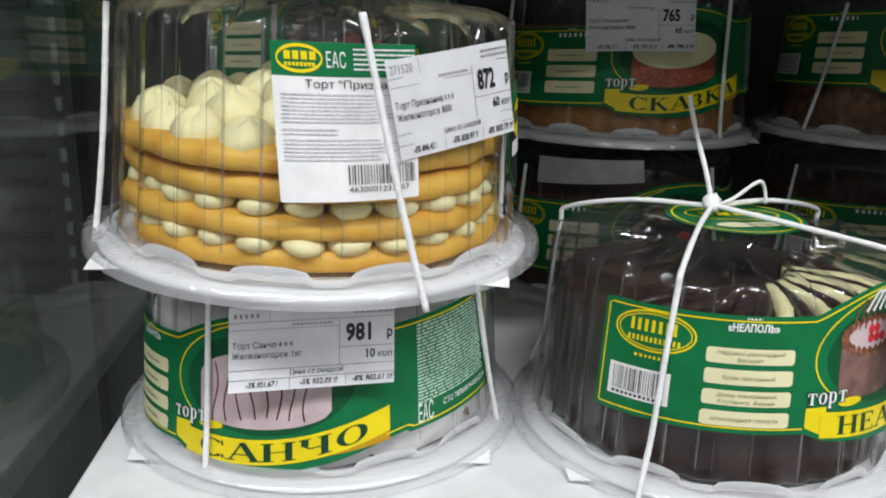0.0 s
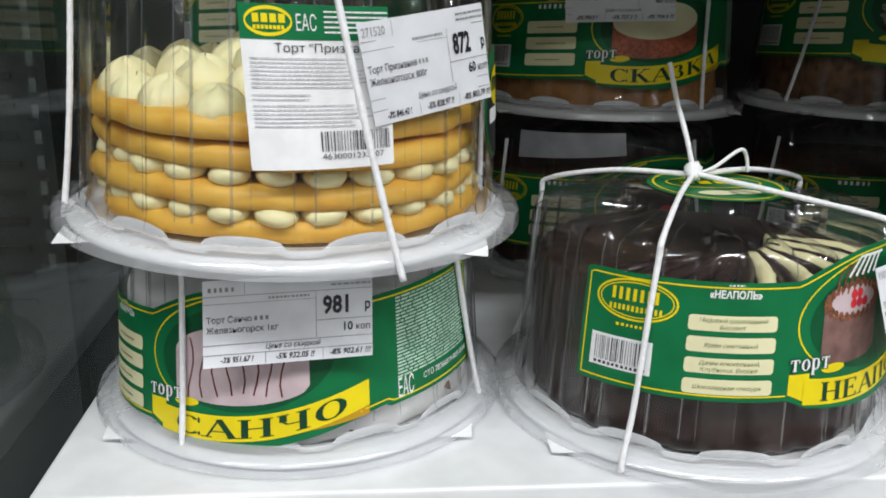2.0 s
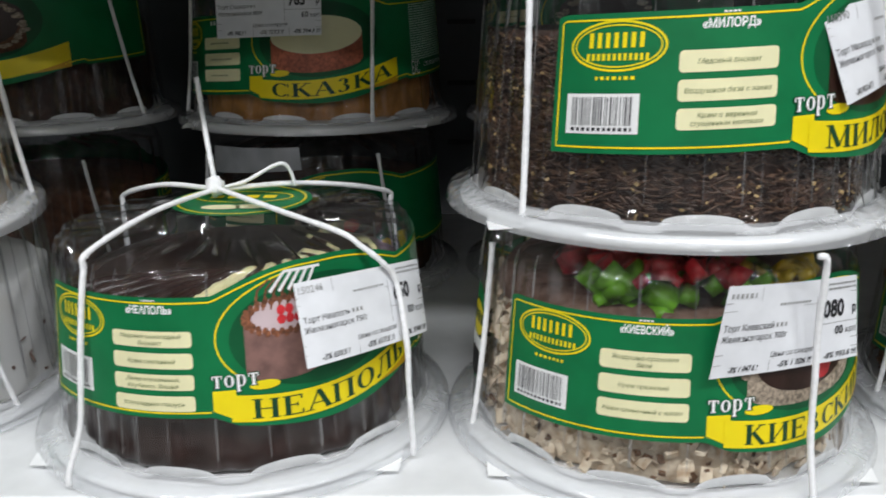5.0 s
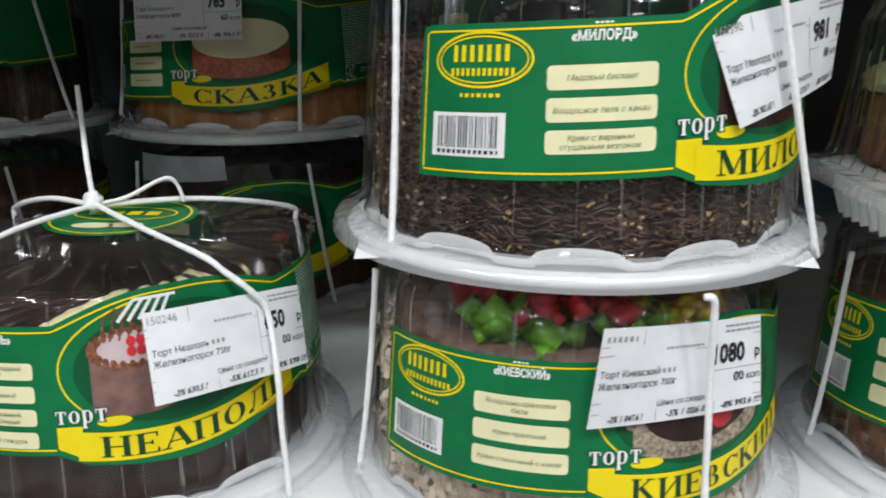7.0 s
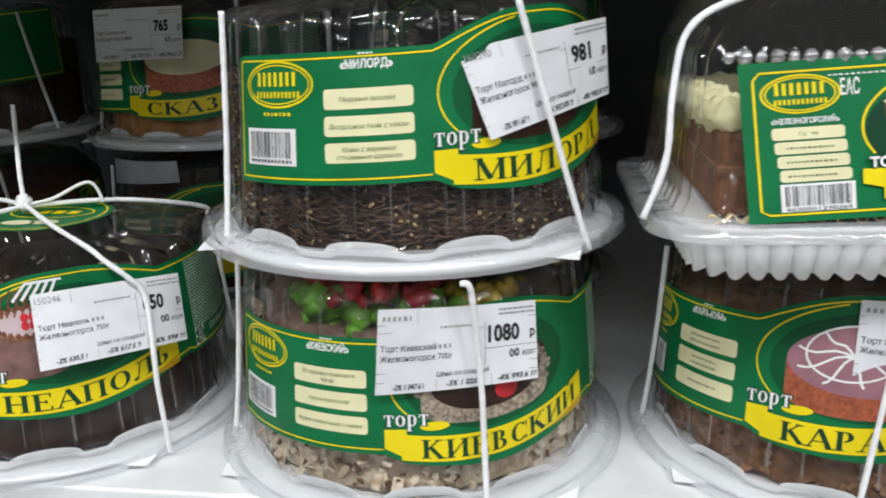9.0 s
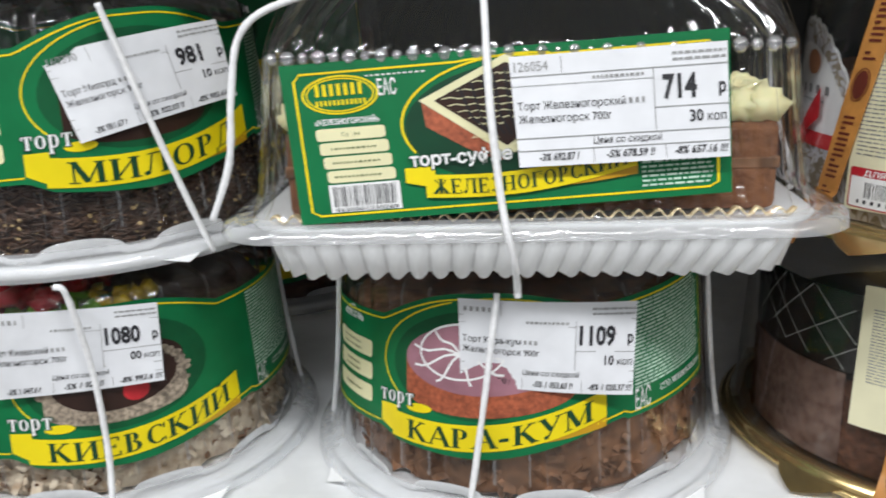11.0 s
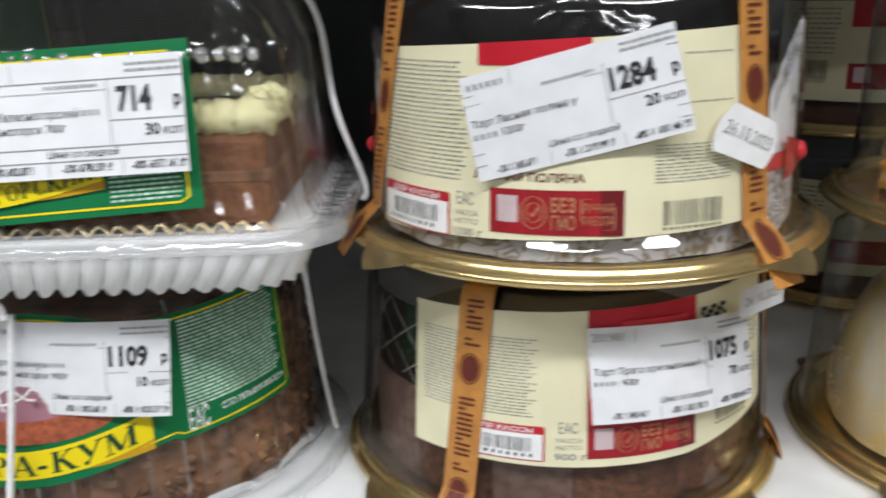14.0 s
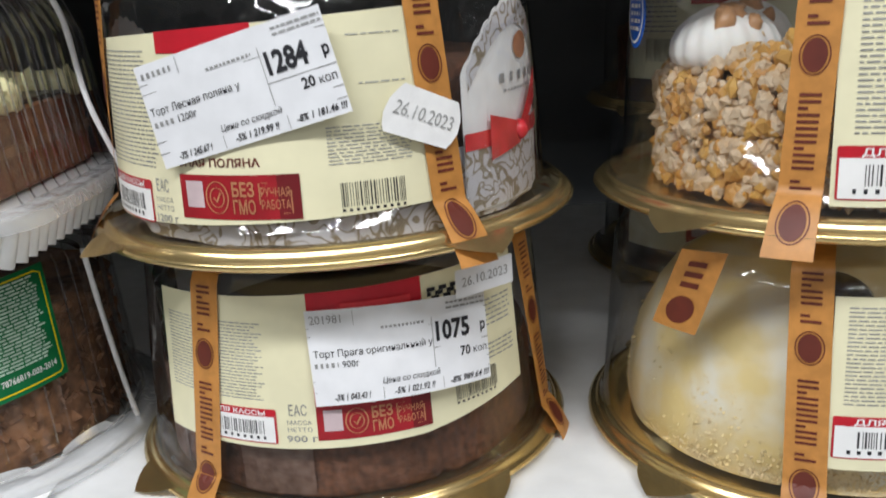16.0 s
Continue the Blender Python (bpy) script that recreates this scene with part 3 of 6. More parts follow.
def price_tag(owner, f, price, kop, name1, name2, cuts, code="", brand=0, brand2=0):
    V, F = rect(f, 0, 0, 100, 46, 0, 20, 6)
    tag = part("price_tag", (V, F), M["tagpaper"], owner, "white paper price tag with black print")
    o = 0.0004
    price_ink = [text(f, price, 70 if len(price) < 4 else 68, 25, 9.2, o, width=15.5 if len(price) < 4 else 20.5, bold=0.035), text(f, "р", 95.5, 26, 5.0, o, width=3.2, bold=0.03),
           text(f, kop, 88, 15, 4.6, o, align="right", bold=0.02), text(f, "коп", 90, 15, 3.6, o, width=8.5)]
    part("price", join(*price_ink), M["ink"], tag, "bold black price", smooth=False, kind="stuff")
    ink = [text(f, name1, 2, 23.5, 3.3, o), text(f, name2, 2 + brand2, 18, 3.3, o),
           text(f, "Цена со скидкой", 36, 8.2, 2.8, o, shear=0.25)]
    for k, (u, w) in enumerate(((10, 19), (42, 23), (74, 25))):
        ink.append(text(f, cuts[k], u, 2.3, 3.0, o, width=w, shear=0.25, bold=0.02))
    part("writing", join(*ink), M["ink"], tag, smooth=False, kind="stuff")
    ln = [line(f, [(0, 37.5), (100, 37.5)], 0.35, o), line(f, [(0, 33.5), (66, 33.5)], 0.25, o), line(f, [(66, 37), (66, 12)], 0.35, o),
          line(f, [(66, 21.5), (100, 21.5)], 0.35, o), line(f, [(0, 11.8), (100, 11.8)], 0.35, o), line(f, [(0, 6.6), (100, 6.6)], 0.35, o),
          line(f, [(36, 6.6), (36, 0.8)], 0.3, o), line(f, [(70, 6.6), (70, 0.8)], 0.3, o), line(f, [(24, 45), (24, 38)], 0.3, o)]
    rnd = random.Random(price)
    ln.append(bars(f, 38, 62, 34.2, 36.6, 1, 1.2, o, rnd, dash=(1, 2)))
    ln.append(bars(f, 75, 99, 39, 44, 2, 1.0, o, rnd, dash=(1.5, 4)))
    ln.append(text(f, code, 2, 39.5, 4.0, o) if code else bars(f, 3, 20, 39, 43, 1, 2.4, o, rnd, dash=(1.2, 2)))
    if brand2:
        ln.append(bars(f, 2, brand2, 18, 21, 1, 2.2, o, rnd, dash=(1.2, 1.8)))
    if brand:
        xs = [p[0] for p in glyphs(name1, 0.0, 0.0)[0]]
        brand = 3.6 + (max(xs) - min(xs)) * 3.3 / 0.70
        ln.append(bars(f, brand, brand + 9, 23.5, 26.5, 1, 2.2, o, rnd, dash=(1.2, 1.8)))
    part("ruling", join(*ln), M["greyink"], tag, smooth=False, kind="stuff")
    return tag


def flutes(n, depth, sharp=0.25):
    def g(a):
        t = (a * n / (2 * math.pi)) % 1.0
        d = (sharp - abs(t - 0.5)) / 0.045
        return -depth * min(1.0, max(0.0, d + 0.5))
    return g


def niva_tray(owner, rnd):
    part("tray", lathe([(0.001, 0.0005), (0.10, 0.0005), (0.112, 0.0), (0.1195, 0.001), (0.1225, 0.0025), (0.1235, 0.0045), (0.1225, 0.0060), (0.1205, 0.0065), (0.1190, 0.0075), (0.117, 0.0075), (0.112, 0.005), (0.10, 0.0045), (0.001, 0.0045)], 96), M["tray"], owner, "white plastic tray")
    part("dome_rim", lathe([(0.1172, 0.0140), (0.1205, 0.0136), (0.1225, 0.0118), (0.1262, 0.0112), (0.1298, 0.0098), (0.1312, 0.0068), (0.1318, 0.0025)], 96), M["rim"], owner, "clear snap-on rim")
    # scalloped paper liner standing up round the cake
    n = 12
    ph = rnd.random() * 6

    def mod(a, r, h, i):
        if i == 0:
            return r, h
        t = (a + ph) * n / (2 * math.pi) % 1.0
        up = max(0.0, math.sin(math.pi * min(1, max(0, (t - 0.12) / 0.7)))) ** 0.35
        return r + 0.0015 * math.sin(a * 5 + ph), h * (0.62 + 0.38 * up)
    part("paper_liner", lathe([(0.100, 0.0055), (0.1085, 0.009), (0.1118, 0.0115), (0.1126, 0.0175)], 220, mod), M["paper"], owner, "white scalloped paper liner")
    for a in (-52, 48, 140, -140):
        part("tray_lug", strip(lambda u, v, o: Vector(((0.127 + v) * math.sin(radians(u)), -(0.127 + v) * math.cos(radians(u)), 0.006 - v * 0.25)), a - 7, a + 7, lambda u: 0.0, lambda u, a=a: 0.011 * (1 - abs(u - a) / 7) + 0.0005, 8, 2), M["tray"], owner)


def niva_dome(owner, seed=0.0, H=0.125, ribs=True):
    g = flutes(26, 0.0032, 0.17)
    prof = [(0.1166, 0.0140), (0.1156, 0.022), (0.1136, 0.050), (0.1114, 0.080), (0.1094, 0.108), (0.1084, H - 0.006), (0.1060, H), (0.101, H + 0.003), (0.09, H + 0.0045), (0.075, H + 0.0055), (0.056, H + 0.0065), (0.053, H + 0.012), (0.050, H + 0.0135), (0.03, H + 0.014), (0.0005, H + 0.014)]

    rp = random.Random(seed * 7.7)
    tilt = [rp.uniform(-1, 1) for _ in range(27)]

    def mod(a, r, h, i):
        if i < 6:
            k = 0.4 if i == 0 else 1.0
            q = a * 26 / (2 * math.pi)
            lean = 0.0011 * tilt[int(q) % 26] * math.sin(2 * math.pi * (q % 1.0))
            return r + (g(a) + lean - 0.0005) * k, h
        if i < 11:
            w = noise.noise(Vector((math.cos(a) * 7, math.sin(a) * 7, seed + i * 0.35)))
            return r + g(a) * 0.8, h + 0.0045 * w + g(a) * 1.4
        return r, h
    dome = part("dome", lathe(prof, 416, mod), M["dome"], owner, "clear ribbed plastic dome")
    # thin shiny strips along the flute edges imitate highlights, at random widths
    if ribs:
        first = None
        for k in range(26):
            for e in (-1, 1):
                a = math.degrees(2 * math.pi * (k + 0.5 + e * 0.17) / 26)
                a = a - 360 if a > 180 else a
                if abs(a) > 112 or rp.random() < 0.2:
                    continue
                if first is None:
                    sl = [(p[0] + 0.0001, p[1]) for p in prof[1:7]]
                    V = [(sx * 0.00045, -r - o, h) for r, h in sl for sx, o in ((-1, 0), (0, 0.0003), (1, 0))]
                    F = [(3 * i + j, 3 * i + j + 1, 3 * i + j + 4, 3 * i + j + 3) for i in range(5) for j in range(2)]
                    first = part("rib_streak", (V, F), M["rib_streak"], dome)
                    rib_streak = first
                else:
                    rib_streak = new("rib_streak", first.data)
                    rib_streak.parent = dome
                rib_streak.matrix_local = pose(0, 0, 0, 0, 0, a + rp.uniform(-.5, .5)) @ Matrix.Diagonal((rp.choice((0.4, 0.6, 0.8, 1.3, 1.9)), 1, 1, 1))
                rib_streak.visible_shadow = False


def ridge(r, depth, n):
    g = flutes(n, depth, 0.2)
    return lambda a, rr, h, i: (rr + (g(a) if rr > 0.05 else 0) + 0.0012 * noise.noise(Vector((math.cos(a) * 4, math.sin(a) * 4, h * 60))), h)


def string_over(owner, angles, H=0.125, R=(0.1195, 0.111), top=0.142, tail=None, knot=(0.0, 0.0), name="string", r=0.0017, foot=0.004):
    """White yarn tied over the box: one strand down each angle, (foot angle, shoulder angle), from the knot."""
    kx, ky = knot
    for af, at in angles:
        pf, pt = radians(af), radians(at)
        rb = 0.1315
        pts = [(kx, ky, top + 0.004), (kx * .5 + 0.055 * math.sin(pt), ky * .5 - 0.055 * math.cos(pt), top + 0.001), (0.106 * math.sin(pt), -0.106 * math.cos(pt), H + 0.0065), (R[1] * math.sin(pt), -R[1] * math.cos(pt), H - 0.004)]
        for q in (0.3, 0.6, 0.86):
            a = pt + (pf - pt) * q
            rr = R[1] + (R[0] - R[1]) * q + 0.002 + 0.003 * q * q
            pts.append((rr * math.sin(a), -rr * math.cos(a), (H - 0.004) * (1 - q) + 0.02 * q))
        pts += [(rb * math.sin(pf), -rb * math.cos(pf), 0.012), ((rb + 0.001) * math.sin(pf), -(rb + 0.001) * math.cos(pf), foot)]
        part(name, tube(pts, r, 8, 0.2), M["string"], owner, "white yarn tied over the box")
    part("knot", lump((kx, ky, top + 0.006), 0.0055, 10, 8, 1.1, 0.5, 2.5, 1.0), M["string"], owner, "tight yarn knot")
    if tail:
        part("string_tail", tube(tail, r * 0.95, 8, 0.2), M["string"], owner, "loose yarn end")


def strands(owner, lines, name="string", r=0.0017):
    for p in lines:
        part(name, tube(p, r, 8, 0.2), M["string"], owner, "white yarn tied round the box")


def down(base, a0, h0, a1, h1, off=0.003, n=5):
    return [base(a0 + (a1 - a0) * k / n, h0 + (h1 - h0) * k / n, off + 0.004 * (k / n) ** 3) for k in range(n + 1)]


K = 0.507  # degrees along the wall to a millimetre


def niva_label(owner, base, b0, shift, title, small, pills, photo, slope=0.0, code=True, seed=1, textblock=True, nu=60, tail=True, tw=None):
    """The green wrap-round label: barcode, list, picture and banner; u runs in millimetres from the banner's tip."""
    rnd = random.Random(seed)

    def f(u, v, off=0.0):
        return base(b0 + u * K, (v + shift + slope * u) / 1000, 0.0008 + off)
    left, right = -116, 212 if textblock else 150

    def top(u):
        if u < 2:
            return 113 - 1.5 * min(1, max(0, (left + 4 - u) / 4))
        if u < 66:
            return 113 + 14 * math.sin(math.pi / 2 * min(1, (u - 2) / 50))
        if u < 122:
            return 127 - 13 * (1 - math.cos(math.pi / 2 * (u - 66) / 56))
        return 114

    def bot(u):
        if u < 0:
            return 47.5
        if u < 12:
            return 47.5 - 5.5 * u / 12
        if u < 140:
            return 42 - 5.5 * math.sin(math.pi * min(1, (u - 12) / 116)) + 7.5 * max(0, (u - 60) / 80) ** 1.3
        return 47.5
    label = part("label", strip(f, left, right, bot, top, nu * 2, 8), M["green"], owner, "green printed label with yellow border")
    o1, o2, o3 = 0.0003, 0.0006, 0.0009
    # yellow border
    pts = [(left + 3, 52)] + [(left + 3, 109)] + [(u, top(u) - 3) for u in range(left + 5, right - 3, 4)] + [(right - 3, 109), (right - 3, 52)] + [(u, bot(u) + 3) for u in range(right - 5, 120, -4)]
    low = [(u, bot(u) + 3) for u in range(left + 3, 2, 4)]
    arc = [(3 + 62 * (1 - math.cos(radians(t))), 89 + 35 * math.sin(radians(t))) for t in range(-35, 76, 6)]
    part("border", join(line(f, pts, 0.9, o1), line(f, [(left + 3, 54)] + low, 0.9, o1), line(f, arc, 0.9, o1)), M["yellow"], label, "thin yellow border line", smooth=False)
    # maker's oval, as plain shapes
    part("logo", join(ring(f, -84, 98, 23, 11.3, 1.1, o1), ring(f, -84, 98, 21, 9.6, 0.7, o1),
                      *[rect(f, -98 + 4.1 * k, 97.2, -95.9 + 4.1 * k, 104.2, o1, 1, 1) for k in range(7)], *[rect(f, -99 + 2.6 * k, 91.4, -97.5 + 2.6 * k, 94.6, o1, 1, 1) for k in range(12)]), M["yellow"], label, "yellow oval maker's mark", smooth=False)
    part("web_line", bars(f, -94, -74, 82, 84.5, 1, 1.7, o1, rnd, dash=(1.2, 2.2)), M["yellow"], label, smooth=False)
    if code:
        bc = part("barcode_plate", rect(f, -108, 57, -72, 76, o1), M["white"], label, "white barcode plate")
        part("barcode", join(barcode(f, -105, 61, -75, 74.5, o2, rnd, 26), bars(f, -105, -75, 58, 60.4, 1, 1.6, o2, rnd, dash=(1.3, 1.8))), M["ink"], label, smooth=False, kind="stuff")
    part("small_title", join(bars(f, -36, -28, 110.6, 112.2, 1, 0.9, o1, rnd, dash=(1, 1.6)), text(f, small, -32, 104.5, 4.0, o1, align="mid", bold=0.03, width=27) if small else bars(f, -45, -19, 104.5, 108.5, 1, 3.4, o1, rnd, dash=(2, 3))), M["white"], label, smooth=False, kind="stuff")
    n = len(pills)
    hgt = 8.6 if n >= 4 else 10
    stp = (46 if n >= 4 else 42) / max(1, n - 0.2) if n < 4 else 11.7
    if n == 3:
        stp = 13.2
    for k, lines in enumerate(pills):
        v1 = 95 - stp * k
        p = part("pill", rect(f, -55, v1 - hgt, -9, v1, o1, 6, 2, 2.0), M["cream"], label, "cream list panel", smooth=False)
        wr = []
        for j, s in enumerate(lines):
            vv = v1 - hgt / 2 - 1.2 + (1.9 if len(lines) > 1 else 0) - 3.7 * j
            if s:
                wr.append(text(f, s, -32, vv, 2.3, o2, align="mid", shear=0.2, width=min(40, 1.95 * len(s))))
            else:
                wr.append(bars(f, -46 + rnd.uniform(0, 5), -18 - rnd.uniform(0, 5), vv, vv + 2.2, 1, 1.15, o2, rnd, dash=(0.8, 1.9)))
        part("pill_writing", join(*wr), M["pillprint"], label, smooth=False, kind="stuff")
    photo(label, f, o1, rnd)
    # banner
    def mid(u):
        q = (u - 8) / 120
        return 52 - 5.0 * math.sin(math.pi * min(1, max(0, q))) + 8.5 * q * q if u > 8 else 56

    part("banner", join(strip(f, 0, 12, lambda u: 51 - 0.5 * u, lambda u: 62, 4, 2, o1), strip(f, 9, 128, lambda u: mid(u) - 7.5, lambda u: mid(u) + 7.5, 30, 2, o2),
                        ellipse(f, 27, 63, 8, 2.6, o2, 16)), M["yellow"], label, "yellow ribbon banner", smooth=False)
    part("banner_fold", strip(f, 92, 128, lambda u: mid(u) - 7.5 - 5.5 * (u - 92) / 36, lambda u: mid(u) - 7.4, 10, 1, o1), M["ylshade"], label, smooth=False)
    if not title:
        return label
    total, run = sum(LETTERS[ch][0] for ch in title), 0.0
    for ch in title:
        wide = LETTERS[ch][0] / total * (tw or 102)
        part("title_letter", serif_text(f, ch, 19 + run, -5.4, 10.8, o3, wide, path=mid), M["dgreen"], label, smooth=False)
        run += wide
    part("title_word_shadow", serif_text(f, "торт", -0.8, 63.7, 6.9, o2, 25.5, heavy=0.20), M["dgreen"], label, smooth=False)
    part("title_word", serif_text(f, "торт", -0.3, 64, 6.5, o3, 24.6, heavy=0.04), M["white"], label, "white word above the banner", smooth=False)
    if textblock:
        part("fine_print", bars(f, 146, 206, 62, 110, 24, 1.15, o1, rnd, dash=(2, 8), ragged=0.08), M["palegreen"], label, "rows of tiny pale green print", smooth=False)
        part("eac_mark", join(text(f, "ЕАС", 146, 50.6, 11, o1, width=10.5, bold=0.01), text(f, "СТО 78766819-003-2014", 164, 55.6, 3.5, o1, width=42, bold=0.015)), M["white"], label, smooth=False)
    return label


def photo_round(side, topm, kind="", cu=58, a=38, b=15, vt=92, vb=62):
    """The picture of a round cake printed on the label: centre, half width, half height of the top, levels of top and foot."""
    def draw(label, f, o, rnd):
        part("picture_ground", ellipse(f, 60, 88, 50, 30, o * 0.5, 40), M["midgreen"], label, smooth=False)
        part("picture_cake", strip(f, cu - a, cu + a, lambda u: vb + b * 0.6 - b * 0.6 * math.sqrt(max(0, 1 - ((u - cu) / a) ** 2)), lambda u: vt, 24, 3, o), side, label, "printed picture of the cake", smooth=False)
        part("picture_top", ellipse(f, cu, vt, a, b, o * 1.3, 40), topm, label, smooth=False)
        if kind == "stripes":
            for k in range(8):
                part("picture_stripe", line(f, [(cu - 28 + 7.5 * k + 2 * math.sin(j + k), 104 - 7 * j - abs(k - 4)) for j in range(6)], 0.9, o * 1.7), M["brownprint"], label, smooth=False)
        if kind == "swirl":
            for k in range(9):
                part("picture_swirl", line(f, [(cu - 14 + a * .62 * (j / 6) * math.cos(k * .7), vt + 2 + b * .8 * (j / 6) * math.sin(k * .7) + 2 * math.sin(j)) for j in range(7)], 1.3, o * 1.8), M["white"], label, smooth=False)
            part("picture_ring", ring(f, cu - 14, vt + 4, a * .5, b * .75, 1.2, o * 1.8, 40), M["white"], label, smooth=False)
        if kind == "berry":
            part("picture_rim", join(*[ellipse(f, cu + a * (.98 - .1 * (k % 2)) * math.cos(k * .1257), vt + b * (.98 - .14 * (k % 2)) * math.sin(k * .1257), a * .075, b * .2, o * (1.8 + .02 * (k % 5)), 8) for k in range(50)]), M["rimprint"], label, smooth=False, kind="stuff")
            for k in range(5):
                part("picture_berry", ellipse(f, cu - 1 + a * .22 * (k % 3), vt - 2 + b * .5 * (k // 3), a * .11, b * .27, o * 2.2, 12), M["candyred"], label, smooth=False)
            for k in range(5):
                part("picture_stroke", line(f, [(cu - a * .7 + a * .2 * k, vt + b * .4), (cu - a * .6 + a * .22 * k, vt + b * 1.5), (cu - a * .3 + a * .16 * k, vt + b * 2.0)], 1.1, o * 2), M["rimprint"], label, smooth=False)
            for k in range(5):
                part("picture_cream", line(f, [(cu - a * .3 + a * .24 * k, vt + b * 1.3), (cu + a * .1 + a * .2 * k, vt + b * 2.3), (cu + a * .5 + a * .14 * k, vt + b * 2.3)], 1.7, o * 2.2), M["white"], label, smooth=False)
        if kind == "flake":
            part("picture_rim", join(*[ellipse(f, cu + (a - 1) * math.cos(k * .105) + rnd.uniform(-2, 2), vt - 8 + (b + 4) * math.sin(k * .105) + rnd.uniform(-2, 2), 3.2, 1.6, o * (1.8 + 0.02 * (k % 9)), 8) for k in range(60)]), M["flakeprint"], label, smooth=False, kind="stuff")
            part("picture_centre", ellipse(f, cu, vt - 7, a - 5, b + 1, o * 1.6, 32), M["choc"], label, smooth=False)
            part("picture_berry", ellipse(f, cu + 10, vt - 14, 7, 6, o * 2.4, 16), M["candyred"], label, smooth=False)
    return draw


# ---- cakes: front row, lower ----
def niva_box(x, y, z, label, rz=0.0, rx=0.0, ry=0.0, seed=1):
    t = thing("boxed_cake", pose(x, y, z, rx, ry, rz), label, "boxed cake", "boxed cakes on the shelf")
    niva_tray(t, random.Random(seed))
    return t


def body(owner, name, r, h0, h1, material, label, mod=None, rr=0.008, name2=None):
    pr = [(0.001, h0), (r - 0.002, h0), (r, h0 + 0.003)] + [(r, h0 + (h1 - h0) * k / 8) for k in range(1, 8)] + [(r - 0.001, h1 - rr * .4), (r - rr * .4, h1 - 0.001), (r - rr, h1), (r * .5, h1 + 0.001), (0.001, h1 + 0.001)]
    return part(name, lathe(pr, 120, mod), material, owner, label)


def side_places(rnd, n, r, h0, h1, jit=0.001):
    out = []
    for _ in range(n):
        a, h = rnd.uniform(-2.2, 2.2), rnd.uniform(h0, h1)
        rr = r + rnd.uniform(-jit, jit)
        nrm = (math.sin(a), -math.cos(a), 0)
        out.append(((rr * nrm[0], rr * nrm[1], h), nrm))
    return out


def rough(amp, fr=60):
    return lambda a, r, h, i: (r + (amp * noise.noise(Vector((math.cos(a) * r * fr, math.sin(a) * r * fr, h * fr))) if r > 0.02 else 0), h + (amp * 0.7 * noise.noise(Vector((math.cos(a) * r * fr, math.sin(a) * r * fr, 9 + h * fr))) if r > 0.02 else 0))


KNOT_UP = 0.142
# white cream cake
b = niva_box(-0.040, 0.556, SHELF, "white cream cake with dark flecks in a clear plastic dome", seed=3)
c = body(b, "cake", 0.107, 0.008, 0.085, M["icing"], "white cream cake with dark flecks", rough(0.004, 55))
rnd = random.Random(5)
part("flecks", chunks(side_places(rnd, 90, 0.1065, 0.012, 0.06), (0.003, 0.014), rnd, 0.25), M["cakeside"], c, "dark cake flecks in the cream", kind="stuff", smooth=False)
niva_dome(b, 1.0, 0.118)
niva_label(b, NIVA, -42.8, -31, "САНЧО", "«САНЧО»", [[""], [""], [""], [""]], photo_round(M["pink"], M["pink"], "stripes"), slope=0.09, code=False, seed=11, tw=98)
price_tag(b, sheet(b, [(-0.0806, 0.437, 1.1915), (0.0055, 0.449, 1.1925), (0.0055, 0.437, 1.1497), (-0.0806, 0.425, 1.1486)]), "981", "10", "Торт Санчо", "Железногорск 1кг", ("-3% 951.67 !", "-5% 932.05 !!", "-8% 902.61 !!!"), brand=24)
strands(b, [down(NIVA, -29.5, 0.124, -29, 0.004), down(NIVA, 55, 0.124, 66, 0.004), down(NIVA, 140, 0.12, 150, 0.004)])

# chocolate cake with a free top
b = niva_box(0.2160, 0.5285, SHELF, "dark chocolate cake in a clear dome tied with white yarn", seed=4)
c = body(b, "cake", 0.1045, 0.008, 0.098, M["choc"], "dark chocolate glazed cake with ridged sides", ridge(0.1045, 0.0022, 34))
for k in range(16):
    a0 = radians(-50 + 8 * k)
    pts = [(r * math.sin(a0 + w), -r * math.cos(a0 + w), h) for r, w, h in ((0.1035, 0, 0.088), (0.1025, 0.0, 0.0975), (0.094, 0.04, 0.1035), (0.07, 0.16, 0.1045), (0.04, 0.45, 0.1025))]
    white = 6 <= k <= 14 and k % 2 == 0
    part("icing_stripe", tube(pts, 0.0052 if white else 0.0045, 8, 0.2), M["cream_w"] if white else M["choc"], c, "piped white icing stripe" if white else "piped chocolate stripe")
niva_dome(b, 2.0)
NEA = [["Медовый шоколадный", "бисквит"], ["Крем сметанный"], ["Джем клюквенный,", "Клубника, Вишня"], ["Шоколадная глазурь"]]
niva_label(b, NIVA, 4.3, 0, "НЕАПОЛЬ", "«НЕАПОЛЬ»", NEA, photo_round(M["sideprint"], M["pink"], "berry", 39, 21, 10, 99, 64), slope=0.03, seed=12)
price_tag(b, sheet(b, [(0.268, 0.424, 1.200), (0.3294, 0.4865, 1.1945), (0.335, 0.478, 1.153), (0.2755, 0.4115, 1.158)], 0.006), "650", "00", "Торт Неаполь", "Железногорск 750г", ("-3% 630.5 !", "-5% 617.5 !!", "-8% 598 !!!"), code="150246", brand=27)
strands(b, [[(-0.012, -0.002, 0.147), (0.028, -0.038, 0.143), (0.072, -0.070, 0.1365), (0.084, -0.0745, 0.130), (0.096, -0.072, 0.119), (0.1030, -0.0675, 0.106), (0.1085, -0.0760, 0.073), (0.1090, -0.0775, 0.050), (0.1105, -0.0765, 0.018), (0.1105, -0.0750, 0.004)]])
